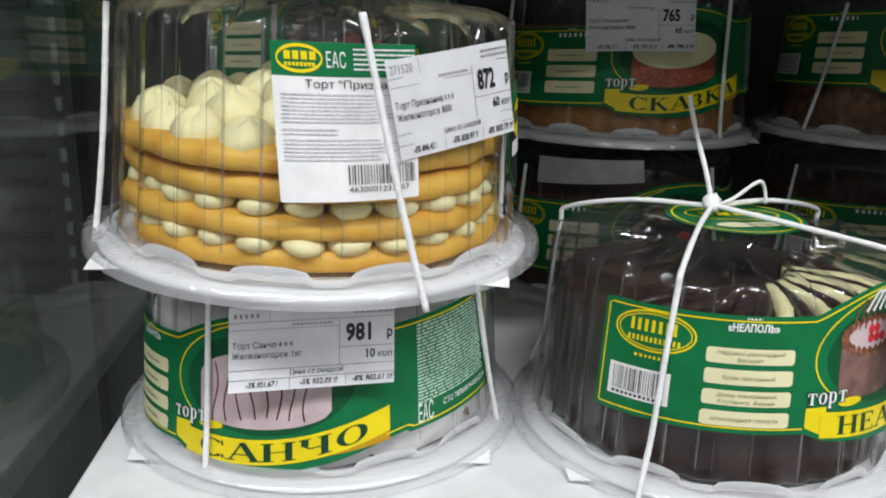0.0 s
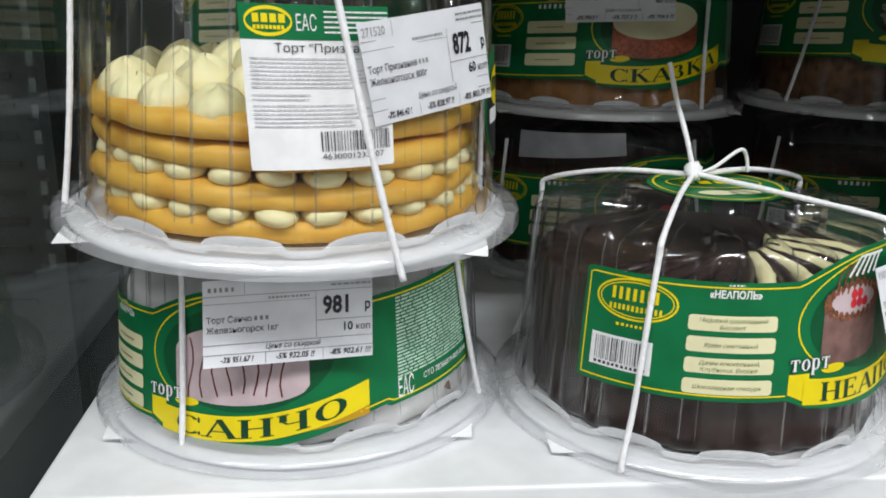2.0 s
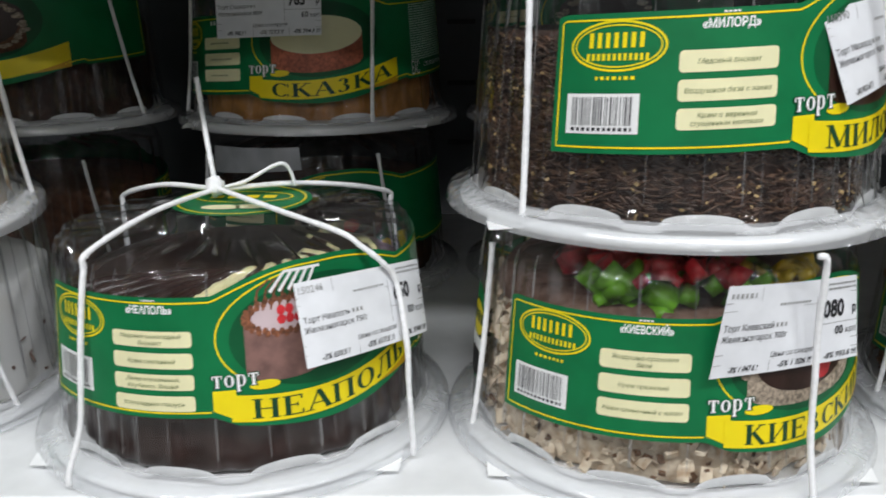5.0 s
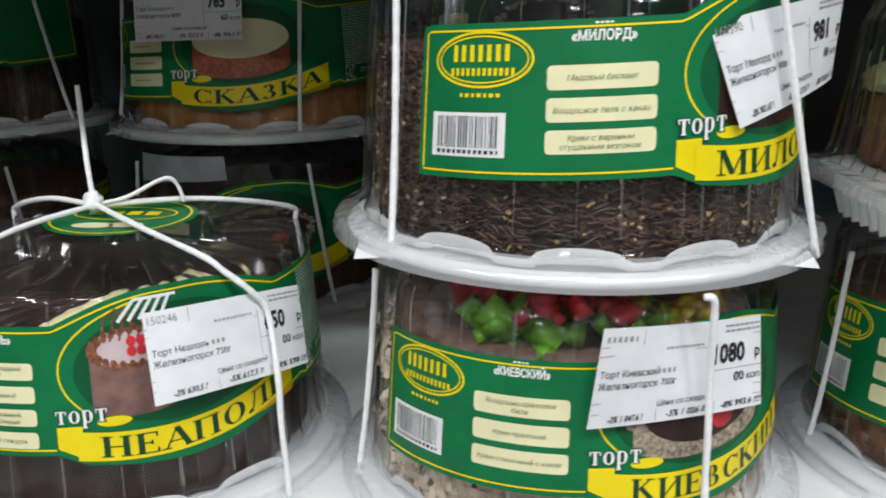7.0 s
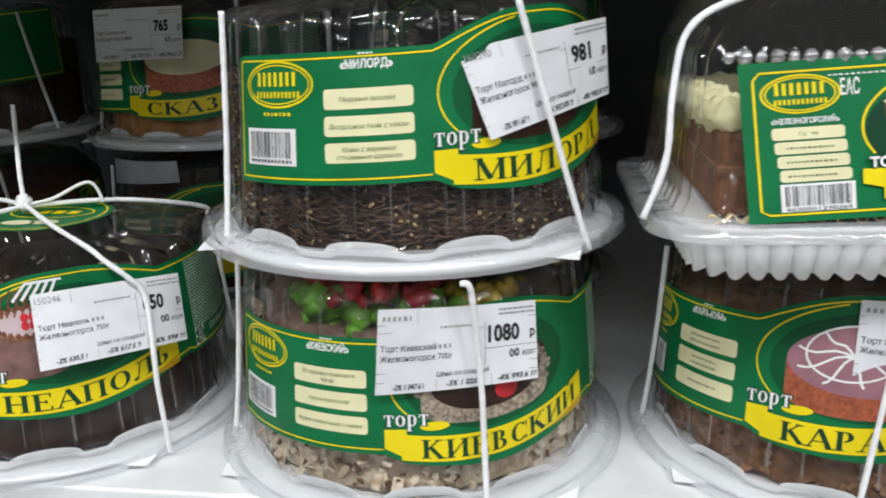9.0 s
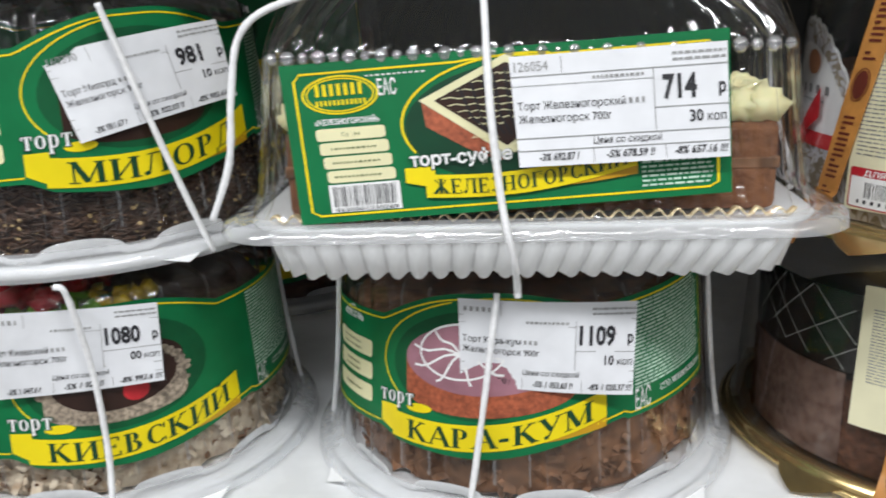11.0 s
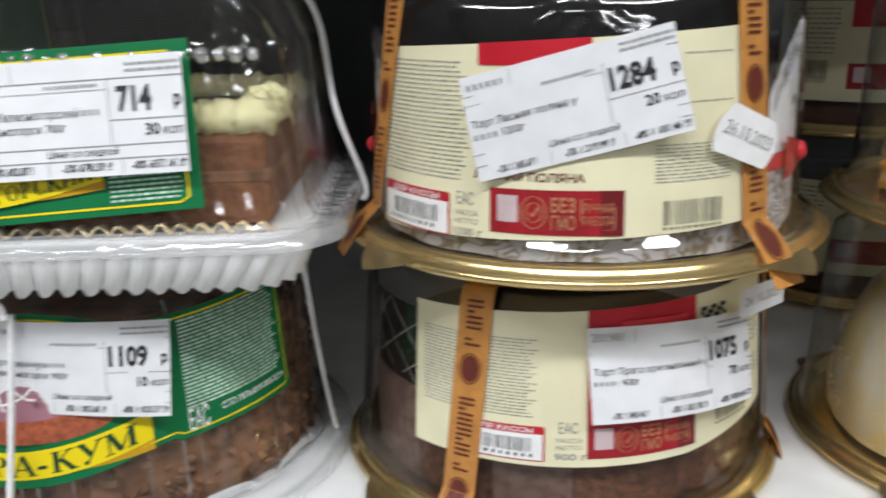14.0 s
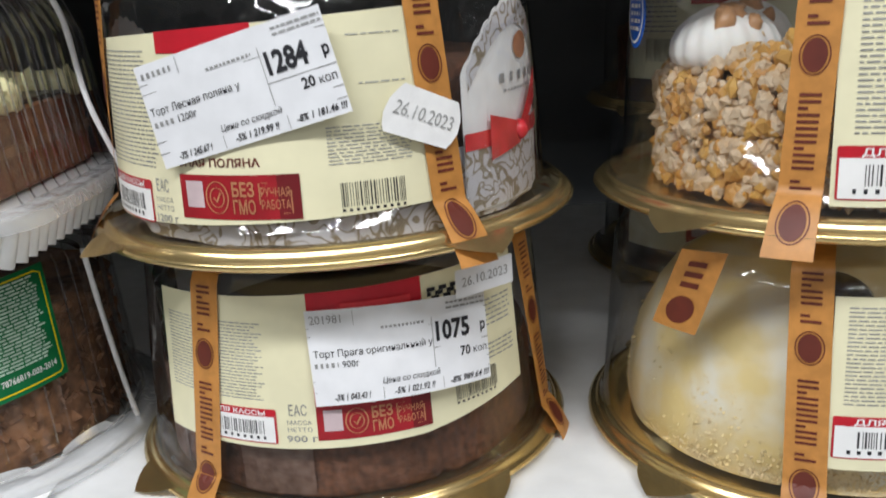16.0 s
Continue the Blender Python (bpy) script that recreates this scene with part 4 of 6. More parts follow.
string_over(b, [(-35, -33), (128, 125), (-128, -122)], knot=(-0.012, -0.002), tail=[(-0.012, -0.002, 0.148), (-0.016, 0.004, 0.168), (-0.021, 0.014, 0.190), (-0.025, 0.022, 0.212)])


def on_top(h):
    return lambda u, v, off=0.0: Vector((u / 1000, v / 1000, h + off))


part("string_tail", tube([(-0.010, -0.003, 0.147), (0.004, 0.006, 0.149), (0.020, 0.014, 0.157), (0.027, 0.018, 0.158), (0.031, 0.020, 0.152), (0.033, 0.021, 0.143)], 0.0012, 8, 0.2), M["string"], b, "loose yarn end")
g = on_top(0.1395)
st = part("top_sticker", ellipse(g, 4, -2, 43, 43, 0), M["green"], b, "round green sticker on the dome", smooth=False)
part("sticker_ring", join(ring(g, 4, -2, 39, 39, 1.6, 0.0004, 48), ring(g, 4, 4, 30, 15, 1.5, 0.0004), *[rect(g, -17 + 11 * k, 0, -9 + 11 * k, 9, 0.0004, 1, 1) for k in range(4)]), M["yellow"], st, smooth=False)
part("sticker_picture", join(ellipse(g, -4, -24, 12, 6, 0.0004, 16), ellipse(g, 14, -22, 10, 6, 0.0004, 16)), M["cream"], st, smooth=False)

# pale flaked cake
b = niva_box(0.4785, 0.516, SHELF, "pale flaked cake with candied fruit in a clear dome", seed=5)
c = body(b, "cake", 0.103, 0.008, 0.086, M["palecrumb"], "cake rolled in pale wafer flakes", rough(0.003, 90))
part("glaze", lathe([(0.100, 0.0865), (0.0995, 0.094), (0.094, 0.101), (0.001, 0.103)], 90, rough(0.002, 50)), M["cakeside"], c, "dark glaze on the top")
rnd = random.Random(8)
part("flakes", chunks(side_places(rnd, 1100, 0.1045, 0.010, 0.088, 0.004), (0.005, 0.014), rnd, 0.3), M["palecrumb"], c, "pale wafer flakes", kind="stuff", smooth=False)
part("dark_flakes", chunks(side_places(rnd, 260, 0.1040, 0.010, 0.092, 0.0025), (0.004, 0.010), rnd, 0.4), M["midcrumb"], c, "brown flakes", kind="stuff", smooth=False)
part("candied_fruit", chunks([((rnd.uniform(-.055, .05), rnd.uniform(-.088, -.055), rnd.uniform(.098, .116)), (0, 0, 1)) for _ in range(46)], (0.014, 0.026), rnd, 0.9), M["candygreen"], c, "green candied fruit")
part("candied_fruit", chunks([((rnd.uniform(-.06, .02), rnd.uniform(-.07, -.02), rnd.uniform(.108, .122)), (0, 0, 1)) for _ in range(30)], (0.016, 0.028), rnd, 0.9), M["candyred"], c, "red candied fruit")
part("candied_fruit", chunks([((rnd.uniform(-.045, .02), rnd.uniform(-.09, -.075), rnd.uniform(.116, .124)), (0, 0, 1)) for _ in range(12)], (0.014, 0.022), rnd, 0.9), M["candyred"], c, "red candied fruit")
part("candied_fruit", chunks([((rnd.uniform(.03, .065), rnd.uniform(-.08, -.06), rnd.uniform(.108, .12)), (0, 0, 1)) for _ in range(14)], (0.012, 0.02), rnd, 0.9), M["candyyellow"], c, "yellow candied fruit")
niva_dome(b, 3.0)
KIE = [["Воздушно-ореховое", "безе"], ["Крем пражский"], ["Крем сливочный с какао"]]
niva_label(b, NIVA, 0.0, -8, "КИЕВСКИЙ", "«КИЕВСКИЙ»", KIE, photo_round(M["flakeprint"], M["choc"], "flake"), slope=0.03, seed=13)
price_tag(b, sheet(b, [(0.481, 0.391, 1.2085), (0.558, 0.429, 1.202), (0.560, 0.422, 1.160), (0.476, 0.395, 1.159)], 0.002), "1080", "00", "Торт Киевский", "Железногорск 700г", ("-3% 1 047.6 !", "-5% 1 026 !!", "-8% 993.6 !!!"), brand=29)
strands(b, [[(0.044, -0.1215, 0.1400), (0.0485, -0.121, 0.1385), (0.050, -0.118, 0.126), (0.0515, -0.1135, 0.10), (0.053, -0.1125, 0.075), (0.054, -0.1135, 0.04), (0.0555, -0.1205, 0.012), (0.0555, -0.1215, 0.003)], down(NIVA, -71, 0.124, -72, 0.003), down(NIVA, 120, 0.12, 118, 0.003)])


def oval_sticker(owner, base, a, h, w=11.5, v=30):
    f = lambda u, vv, off=0.0: base(a + u * K, (h + vv) / 1000, 0.0008 + off)
    s = part("oval_sticker", ellipse(f, 0, 0, w * 2, v), M["green"], owner, "green oval sticker with dark centre", smooth=False)
    part("sticker_ground", ellipse(f, 0, -4, w * 1.75, v * .82, 0.0003), M["black"], s, smooth=False)
    part("sticker_mark", join(ellipse(f, 2, 9, w * 1.3, v * .36, 0.0005)), M["yellow"], s, "yellow oval maker's mark", smooth=False)
    part("sticker_letters", join(*[rect(f, -11 + 7 * k, 7, -6 + 7 * k, 14, 0.0007, 1, 1) for k in range(4)]), M["dgreen"], s, smooth=False)
    part("sticker_strip", rect(f, -w * 1.4, -10, w * 1.5, -2, 0.0006, 6, 1), M["white"], s, "white writing strip", smooth=False)


oval_sticker(b, NIVA, -84, 62)

# brown crumb cake
b = niva_box(0.7465, 0.534, SHELF, "brown crumb cake in a clear dome on the shelf", seed=6)
c = body(b, "cake", 0.104, 0.008, 0.095, M["browncrumb"], "cake rolled in brown crumbs", rough(0.003, 80))
rnd = random.Random(9)
part("crumbs", chunks(side_places(rnd, 800, 0.1045, 0.010, 0.095, 0.002), (0.005, 0.013), rnd, 0.5), M["browncrumb"], c, "brown sponge crumbs", kind="stuff", smooth=False)
niva_dome(b, 4.0, 0.127)
niva_label(b, NIVA, -39.5, -5, "КАРА-КУМ", "«КАРА-КУМ»", [["", ""], ["", ""], [""]], photo_round(M["terra"], M["mauve"], "swirl", 66, 47, 20, 92, 60), slope=0.08, seed=14)
price_tag(b, sheet(b, [(0.7207, 0.4235, 1.2075), (0.810, 0.4324, 1.2035), (0.808, 0.4245, 1.1557), (0.7203, 0.4245, 1.161)], 0.004), "1109", "10", "Торт Кара-кум", "Железногорск 900г", ("-3% 1 075.83 !", "-5% 1 053.65 !!", "-8% 1 020.37 !!!"), brand=29)
strands(b, [down(NIVA, -2.8, 0.13, -10.5, 0.003, 0.0085), down(NIVA, 84, 0.124, 88, 0.003), down(NIVA, 170, 0.12, 175, 0.003), down(NIVA, -84, 0.124, -84, 0.003)])

# ---- front row, upper ----
b = niva_box(-0.040, 0.512, 1.2115, "layered golden pastry cake with cream stacked in a clear dome", rx=1.5, ry=1.5, seed=7)
cake = part("cake", lathe([(0.001, 0.006), (0.08, 0.006), (0.08, 0.010), (0.001, 0.010)], 40), M["paper"], b, "layered pastry cake with piped cream")
rnd = random.Random(21)
for k, (h, r, ox) in enumerate(((0.0145, 0.103, 0.0), (0.0315, 0.104, -0.002), (0.0505, 0.104, 0.0), (0.0645, 0.106, -0.002))):
    def wob(a, rr, hh, i, k=k):
        return (rr + (0.006 * noise.noise(Vector((math.cos(a) * 1.6, math.sin(a) * 1.6, k * 3.3))) + 0.0025 * noise.noise(Vector((math.cos(a) * 7, math.sin(a) * 7, k * 2 + hh * 40))) if rr > 0.03 else 0), hh + 0.0015 * noise.noise(Vector((rr * math.cos(a) * 30, rr * math.sin(a) * 30, k))))
    V, F = lathe([(0.001, h - 0.005), (r - 0.006, h - 0.0062), (r - 0.001, h - 0.0044), (r, h - 0.001), (r, h + 0.002), (r - 0.002, h + 0.0052), (r - 0.007, h + 0.0066), (0.001, h + 0.0066)], 96, wob)
    part("pastry_layer", ([(x + ox, y, z) for x, y, z in V], F), M["pastry"], cake, "golden baked pastry layer")
for h, n, r, s in ((0.0230, 26, 0.094, 0.0105), (0.0415, 26, 0.094, 0.0105), (0.0575, 22, 0.092, 0.004)):
    part("cream_dots", join(*[lump(((r + rnd.uniform(-.002, .002)) * math.sin(6.283 * k / n), -(r + rnd.uniform(-.002, .002)) * math.cos(6.283 * k / n), h), s * rnd.uniform(.95, 1.12), 12, 8, 0.52 if s > .006 else 0.8, 0.15, 1.3, k) for k in range(n)]), M["cream_w"], cake, "piped cream dots between the layers")
def rosette(c, r, h, seed):
    def sw(a, rr, hh, i):
        return rr * (1 + 0.05 * math.sin(a * 13 + hh * 260 + seed) + 0.06 * math.sin(a * 2 + seed * 3)), hh + 0.0012 * math.sin(a * 3 + seed)
    V, F = lathe([(r * .9, 0.0), (r, h * .2), (r * .98, h * .4), (r * .86, h * .62), (r * .6, h * .82), (r * .3, h * .94), (r * .03, h)], 40, sw)
    return [(x + c[0], y + c[1], z + c[2]) for x, y, z in V], F


for ringr, n, h in ((0.089, 20, 0.0660), (0.060, 13, 0.0705), (0.030, 7, 0.0785)):
    for k in range(n):
        a = 6.283 * (k + .5 * (n % 2)) / n
        part("cream_rosette", rosette((ringr * math.sin(a), -ringr * math.cos(a), h), (0.0138 if ringr > 0.07 else 0.0150) * rnd.uniform(.92, 1.1), (0.0175 if ringr > 0.07 else 0.0195) * rnd.uniform(.85, 1.15), k * 1.3 + n), M["cream_w"], cake, "piped cream rosette")
niva_dome(b, 5.0, 0.130)
f = quad(NIVA, [(-7.5, 121), (27.0, 121), (28.5, 51), (-4.4, 49)])
lab = part("white_label", rect(f, 0, 0, 100, 46, -0.0006, 16, 4, 1.2), M["paper"], b, "white printed label with a green head", smooth=False)
part("label_head", rect(f, 0, 36.5, 100, 46, -0.0003, 16, 1), M["green"], lab, smooth=False)
part("logo", join(ring(f, 19, 41.4, 15, 3.6, 1.0, 0), *[rect(f, 9 + 5.6 * k, 41, 13.2 + 5.6 * k, 43.4, 0, 1, 1) for k in range(4)], *[rect(f, 9 + 2.6 * k, 39.2, 11 + 2.6 * k, 40.3, 0, 1, 1) for k in range(8)]), M["yellow"], lab, "yellow oval maker's mark", smooth=False)
rnd = random.Random(3)
part("head_print", join(text(f, "ЕАС", 37, 39, 4.4, 0, width=13), bars(f, 55, 99, 38, 45, 5, 0.5, 0, rnd, dash=(3, 9))), M["white"], lab, smooth=False)
part("writing", join(text(f, "Торт \"Признание\"", 22, 33.2, 2.3, 0, width=74), text(f, "4630001233007", 48, 2.9, 1.7, 0, width=44), barcode(f, 48, 5.2, 97, 11, 0, rnd, 32)), M["ink"], lab, smooth=False, kind="stuff")
part("fine_print", join(bars(f, 5, 92, 23, 32, 8, 0.34, 0, rnd, dash=(2, 7), ragged=0.25), bars(f, 5, 60, 19.5, 22, 2, 0.34, 0, rnd, dash=(2, 7), ragged=.4), bars(f, 5, 92, 12, 19, 6, 0.34, 0, rnd, dash=(2, 7), ragged=0.3)), M["faintink"], lab, smooth=False)
price_tag(b, sheet(b, [(-0.001, 0.3965, 1.3219), (0.0585, 0.443, 1.3305), (0.066, 0.450, 1.2845), (0.0075, 0.4035, 1.2763)], 0.001), "872", "60", "Торт Признание", "Железногорск 800г", ("-3% 846.42 !", "-5% 828.97 !!", "-8% 802.79 !!!"), code="271520", brand=32)
strands(b, [down(NIVA, -73, 0.13, -72, 0.003), down(NIVA, 12.5, 0.135, 26.5, 0.0, 0.013), down(NIVA, 100, 0.128, 112, 0.003), down(NIVA, -160, 0.128, -160, 0.003)])
oval_sticker(b, NIVA, 77, 70)

b = niva_box(0.478, 0.518, 1.2225, "dark crumb cake in a clear dome stacked on another", seed=8)
c = body(b, "cake", 0.1035, 0.008, 0.1, M["darkcrumb"], "cake rolled in dark crumbs", rough(0.003, 80))
rnd = random.Random(12)
part("crumbs", chunks(side_places(rnd, 900, 0.104, 0.010, 0.1, 0.0015), (0.003, 0.008), rnd, 0.6), M["darkcrumb"], c, "dark crumbs", kind="stuff", smooth=False)
part("sprinkles", sprinkles(side_places(rnd, 5600, 0.1053, 0.010, 0.1, 0.0012), rnd), M["sprinkle"], c, "short chocolate sprinkles", kind="stuff")
part("pale_crumbs", chunks(side_places(rnd, 420, 0.1062, 0.010, 0.1, 0.0008), (0.0012, 0.0042), rnd, 0.5), M["nutcrumb"], c, "pale nut crumbs", kind="stuff", smooth=False)
niva_dome(b, 6.0, 0.13)
MIL = [["Медовый бисквит"], ["Воздушное безе с какао"], ["Крем с вареным", "сгущенным молоком"]]
niva_label(b, NIVA, 16.0, 1.5, "МИЛОРД", "«МИЛОРД»", MIL, photo_round(M["choc"], M["chocbrown"], ""), slope=0.045, seed=15, tw=96)
price_tag(b, sheet(b, [(0.521, 0.417, 1.333), (0.593, 0.466, 1.346), (0.596, 0.478, 1.305), (0.537, 0.415, 1.290)], 0.004), "981", "10", "Торт Милорд", "Железногорск 900г", ("-3% 951.67 !", "-5% 932.05 !!", "-8% 902.61 !!!"), code="160390", brand=25)
strands(b, [down(NIVA, -53, 0.132, -48, 0.002), down(NIVA, 38, 0.134, 56, 0.003, 0.0095), down(NIVA, 125, 0.128, 118, 0.003), down(NIVA, -140, 0.128, -140, 0.003)])


# ---- long box on the brown cake ----
def rloop(hx, hy, rc, n=360):
    """A rounded rectangle, from the front's left end round to the right; gives point, outward way and run."""
    segs = [(-hx + rc, -hy, hx - rc, -hy, 0, -1), (hx, -hy + rc, hx, hy - rc, 1, 0), (hx - rc, hy, -hx + rc, hy, 0, 1), (-hx, hy - rc, -hx, -hy + rc, -1, 0)]
    per = 4 * (hx + hy - 2 * rc) + 2 * math.pi * rc
    out = []
    for k in range(n):
        d = per * k / n
        for i, (x0, y0, x1, y1, nx, ny) in enumerate(segs):
            L = math.hypot(x1 - x0, y1 - y0)
            if d <= L:
                t = d / L
                out.append((x0 + (x1 - x0) * t, y0 + (y1 - y0) * t, nx, ny))
                break
            d -= L
            La = math.pi / 2 * rc
            if d <= La:
                a = d / La * math.pi / 2
                a0 = math.atan2(ny, nx) + a
                cx, cy = x1 - nx * rc, y1 - ny * rc
                out.append((cx + rc * math.cos(a0), cy + rc * math.sin(a0), math.cos(a0), math.sin(a0)))
                break
            d -= La
        else:
            out.append(out[0])
    return out


def loft(rings, n=360, cap=True, mod=None):
    V, F = [], []
    for i, (hx, hy, rc, z) in enumerate(rings):
        for k, (x, y, nx, ny) in enumerate(rloop(hx, hy, rc, n)):
            d, dz = mod(k / n, i) if mod else (0, 0)
            V.append((x + nx * d, y + ny * d, z + dz))
    for i in range(len(rings) - 1):
        for k in range(n):
            j = (k + 1) % n
            F.append((i * n + k, i * n + j, (i + 1) * n + j, (i + 1) * n + k))
    if cap:
        F.append(tuple(range((len(rings) - 1) * n, len(rings) * n)))
    return V, F


BX, BY, BZ = 0.7525, 0.478, 1.2235
b = thing("boxed_cake", pose(BX, BY, BZ, 0, 0, 3), "rectangular souffle cake in a long clear ribbed box", "boxed cake", "boxed cakes on the shelf")
part("tray", loft([(0.114, 0.068, 0.02, 0.000), (0.119, 0.074, 0.022, 0.002), (0.123, 0.080, 0.024, 0.018), (0.124, 0.081, 0.024, 0.026), (0.131, 0.087, 0.028, 0.028), (0.132, 0.088, 0.028, 0.030), (0.130, 0.086, 0.028, 0.031), (0.122, 0.079, 0.024, 0.030)], 864, True,
                  lambda t, i: (0.0034 * abs(math.sin(math.pi * t * 72)) - 0.001 if i in (1, 2) else 0, (0.007 * (1 - math.sqrt(max(0.0, 1 - (2 * ((t * 72) % 1.0) - 1) ** 2)))) if i == 1 else (0.003 if i == 0 else 0))), M["tray"], b, "white scalloped plastic tray")
part("box_rim", loft([(0.131, 0.087, 0.026, 0.0335), (0.140, 0.094, 0.03, 0.0325), (0.1445, 0.098, 0.032, 0.0315), (0.1455, 0.099, 0.032, 0.026)], 240, False), M["rim"], b, "clear snap-on rim")
fl = flutes(64, 0.0024, 0.25)
part("lid", loft([(0.131, 0.087, 0.026, 0.0335), (0.129, 0.0855, 0.026, 0.040), (0.1255, 0.080, 0.026, 0.075), (0.123, 0.0765, 0.026, 0.106), (0.121, 0.0735, 0.026, 0.1115), (0.118, 0.068, 0.028, 0.119), (0.112, 0.056, 0.028, 0.131), (0.104, 0.044, 0.026, 0.136), (0.07, 0.02, 0.012, 0.137)], 640, True,
                 lambda t, i: (fl(t * 2 * math.pi) * (1.0 if 0 < i < 8 else 0), fl(t * 2 * math.pi) * (0.7 if i > 3 else 0))), M["dome"], b, "clear ribbed plastic lid")
lid = [o for o in b.children if o.name.startswith("lid")][0]
# the same highlight strips for the flutes on the lid's short sides
prof = [(0.1292, 0.040), (0.1258, 0.075), (0.1233, 0.106), (0.1212, 0.1115), (0.1182, 0.119), (0.1122, 0.1308)]
rv = [(px + (0.0004 if j == 1 else 0), (j - 1) * 0.0011, pz) for px, pz in prof for j in range(3)]
rf = [(3 * i + j, 3 * i + j + 1, 3 * i + j + 4, 3 * i + j + 3) for i in range(5) for j in range(2)]
first = None
for side in (0, 180):
    for k in range(13):
        if first is None:
            rib_streak = first = part("rib_streak", (rv, rf), M["rib_streak"], lid)
        else:
            rib_streak = new("rib_streak", first.data)
            rib_streak.parent = lid
        rib_streak.matrix_local = pose(0, 0, 0, 0, 0, side) @ pose(0, -0.051 + 0.0085 * k, 0)
        rib_streak.visible_shadow = False
# row of small lumps added for the glints where the front flutes end
for k in range(33):
    x = -0.112 + 0.224 * k / 32
    part("lid_bead", lump((x, -0.0778, 0.1058), 0.0034 if k % 2 else 0.0026, 10, 7, 1.0, 0.1, 2, k), M["glint"], b, "shiny lump standing for the glint at a lid flute's end")
wave = []
for i in range(241):
    x = -0.118 + 0.236 * i / 240
    wave.append((x, -0.0835 + 0.001 * math.cos(i * 0.5), 0.0345 + 0.0018 * math.sin(i * 0.71)))
part("gold_edge", ([p for x, y, z in wave for p in ((x, y, z - 0.0014), (x, y - 0.0008, z), (x, y + 0.006, z - 0.001))], [q for i in range(240) for q in ((3 * i, 3 * i + 3, 3 * i + 4, 3 * i + 1), (3 * i + 1, 3 * i + 4, 3 * i + 5, 3 * i + 2))]), M["palegold"], b, "thin wavy pale gold tray edge")
cake = part("cake", box(-0.112, -0.070, 0.031, 0.113, 0.066, 0.072, 0.004, 2), M["longsponge"], b, "brown sponge cake block with cream on top", smooth=False)
part("filling", box(-0.1125, -0.0705, 0.050, 0.1135, 0.0665, 0.056, 0.001, 1), M["browncrumb"], cake, "brown filling layer", smooth=False)
part("glaze", box(-0.108, -0.066, 0.0722, 0.109, 0.062, 0.0745, 0.001, 1), M["choc"], cake, "dark chocolate glaze", smooth=False)
rnd = random.Random(31)
for side in (-1, 1):
    n = 24
    for k in range(n):
        part("cream_rosette", lump((-0.106 + 0.212 * k / (n - 1), side * 0.060 - 0.002, 0.0775), 0.0096 * rnd.uniform(.9, 1.12), 14, 9, 0.85, 0.45, 2.6, k + side), M["cream_w"], cake, "piped cream rosette")
for side in (-1, 1):
    for k in range(10 if side < 0 else 4):
        part("cream_rosette", lump((side * 0.106, -0.05 + 0.1 * k / 9, 0.0775), 0.0100 * rnd.uniform(.9, 1.12), 14, 9, 0.85, 0.45, 2.6, k + 40 + side), M["cream_w"], cake, "piped cream rosette")


f = sheet(b, [(0.648, 0.3925, 1.3265), (0.8425, 0.4035, 1.3365), (0.8455, 0.3945, 1.2675), (0.656, 0.3825, 1.2565)])
lab = part("label", rect(f, 0, 0, 100, 46, 0, 4, 2), M["green"], b, "green printed label with yellow border", smooth=False)
part("border", line(f, [(3, 3.5), (3, 41), (4.5, 43)] + [(40 + 2 * k, 43 + 0.7 * math.sin(k / 3)) for k in range(10)] + [(95.5, 43), (97, 41), (97, 3.5), (95, 2.2), (5, 2.2)], 0.6, 0.0004, True), M["yellow"], lab, "thin yellow border line", smooth=False)
part("logo", join(ring(f, 13.2, 36.6, 8.6, 5.3, 0.55, 0.0004), ring(f, 13.2, 36.6, 7.7, 4.6, 0.4, 0.0004), *[rect(f, 7.6 + 1.65 * k, 36.4, 8.5 + 1.65 * k, 39.8, 0.0004, 1, 1) for k in range(7)], *[rect(f, 7.4 + 1.0 * k, 33.7, 8.0 + 1.0 * k, 35.2, 0.0004, 1, 1) for k in range(12)]), M["yellow"], lab, "yellow oval maker's mark", smooth=False)
rnd = random.Random(32)
part("small_title", join(text(f, "ЕАС", 22.0, 35.6, 4.4, 0.0004, width=4.2, bold=0.015), bars(f, 19.5, 33, 40.9, 41.7, 1, 0.45, 0.0004, rnd, dash=(0.5, 0.9)), text(f, "«ЖЕЛЕЗНОГОРСКИЙ»", 14, 28.3, 1.5, 0.0004, align="mid", width=15, bold=0.03)), M["white"], lab, smooth=False)
for k in range(4):
    v1 = 27.2 - 4.05 * k
    part("pill", rect(f, 6.4 + 0.45 * k, v1 - 3.5, 22.6 + 0.4 * k, v1, 0.0004, 4, 1, 0.9), M["cream"], lab, "cream list panel", smooth=False)
    part("pill_writing", text(f, "Суфле", 14.5, v1 - 2.3, 1.0, 0.0007, align="mid") if k == 0 else bars(f, 9.5, 20.5, v1 - 2.4, v1 - 1.2, 1, 0.55, 0.0007, rnd, dash=(0.4, 0.9)), M["pillprint"], lab, smooth=False, kind="stuff")
part("barcode_plate", rect(f, 7.6, 2.9, 24.4, 11.0, 0.0004, 2, 1), M["white"], lab, "white barcode plate", smooth=False)
part("barcode", join(barcode(f, 8.6, 4.6, 23.6, 10.4, 0.0007, rnd, 30), text(f, "4630001230269", 8.6, 3.1, 1.1, 0.0007, width=15)), M["ink"], lab, smooth=False, kind="stuff")
part("picture_ground", ellipse(f, 54, 25, 27, 17, 0.0002), M["dgreen"], lab, smooth=False)
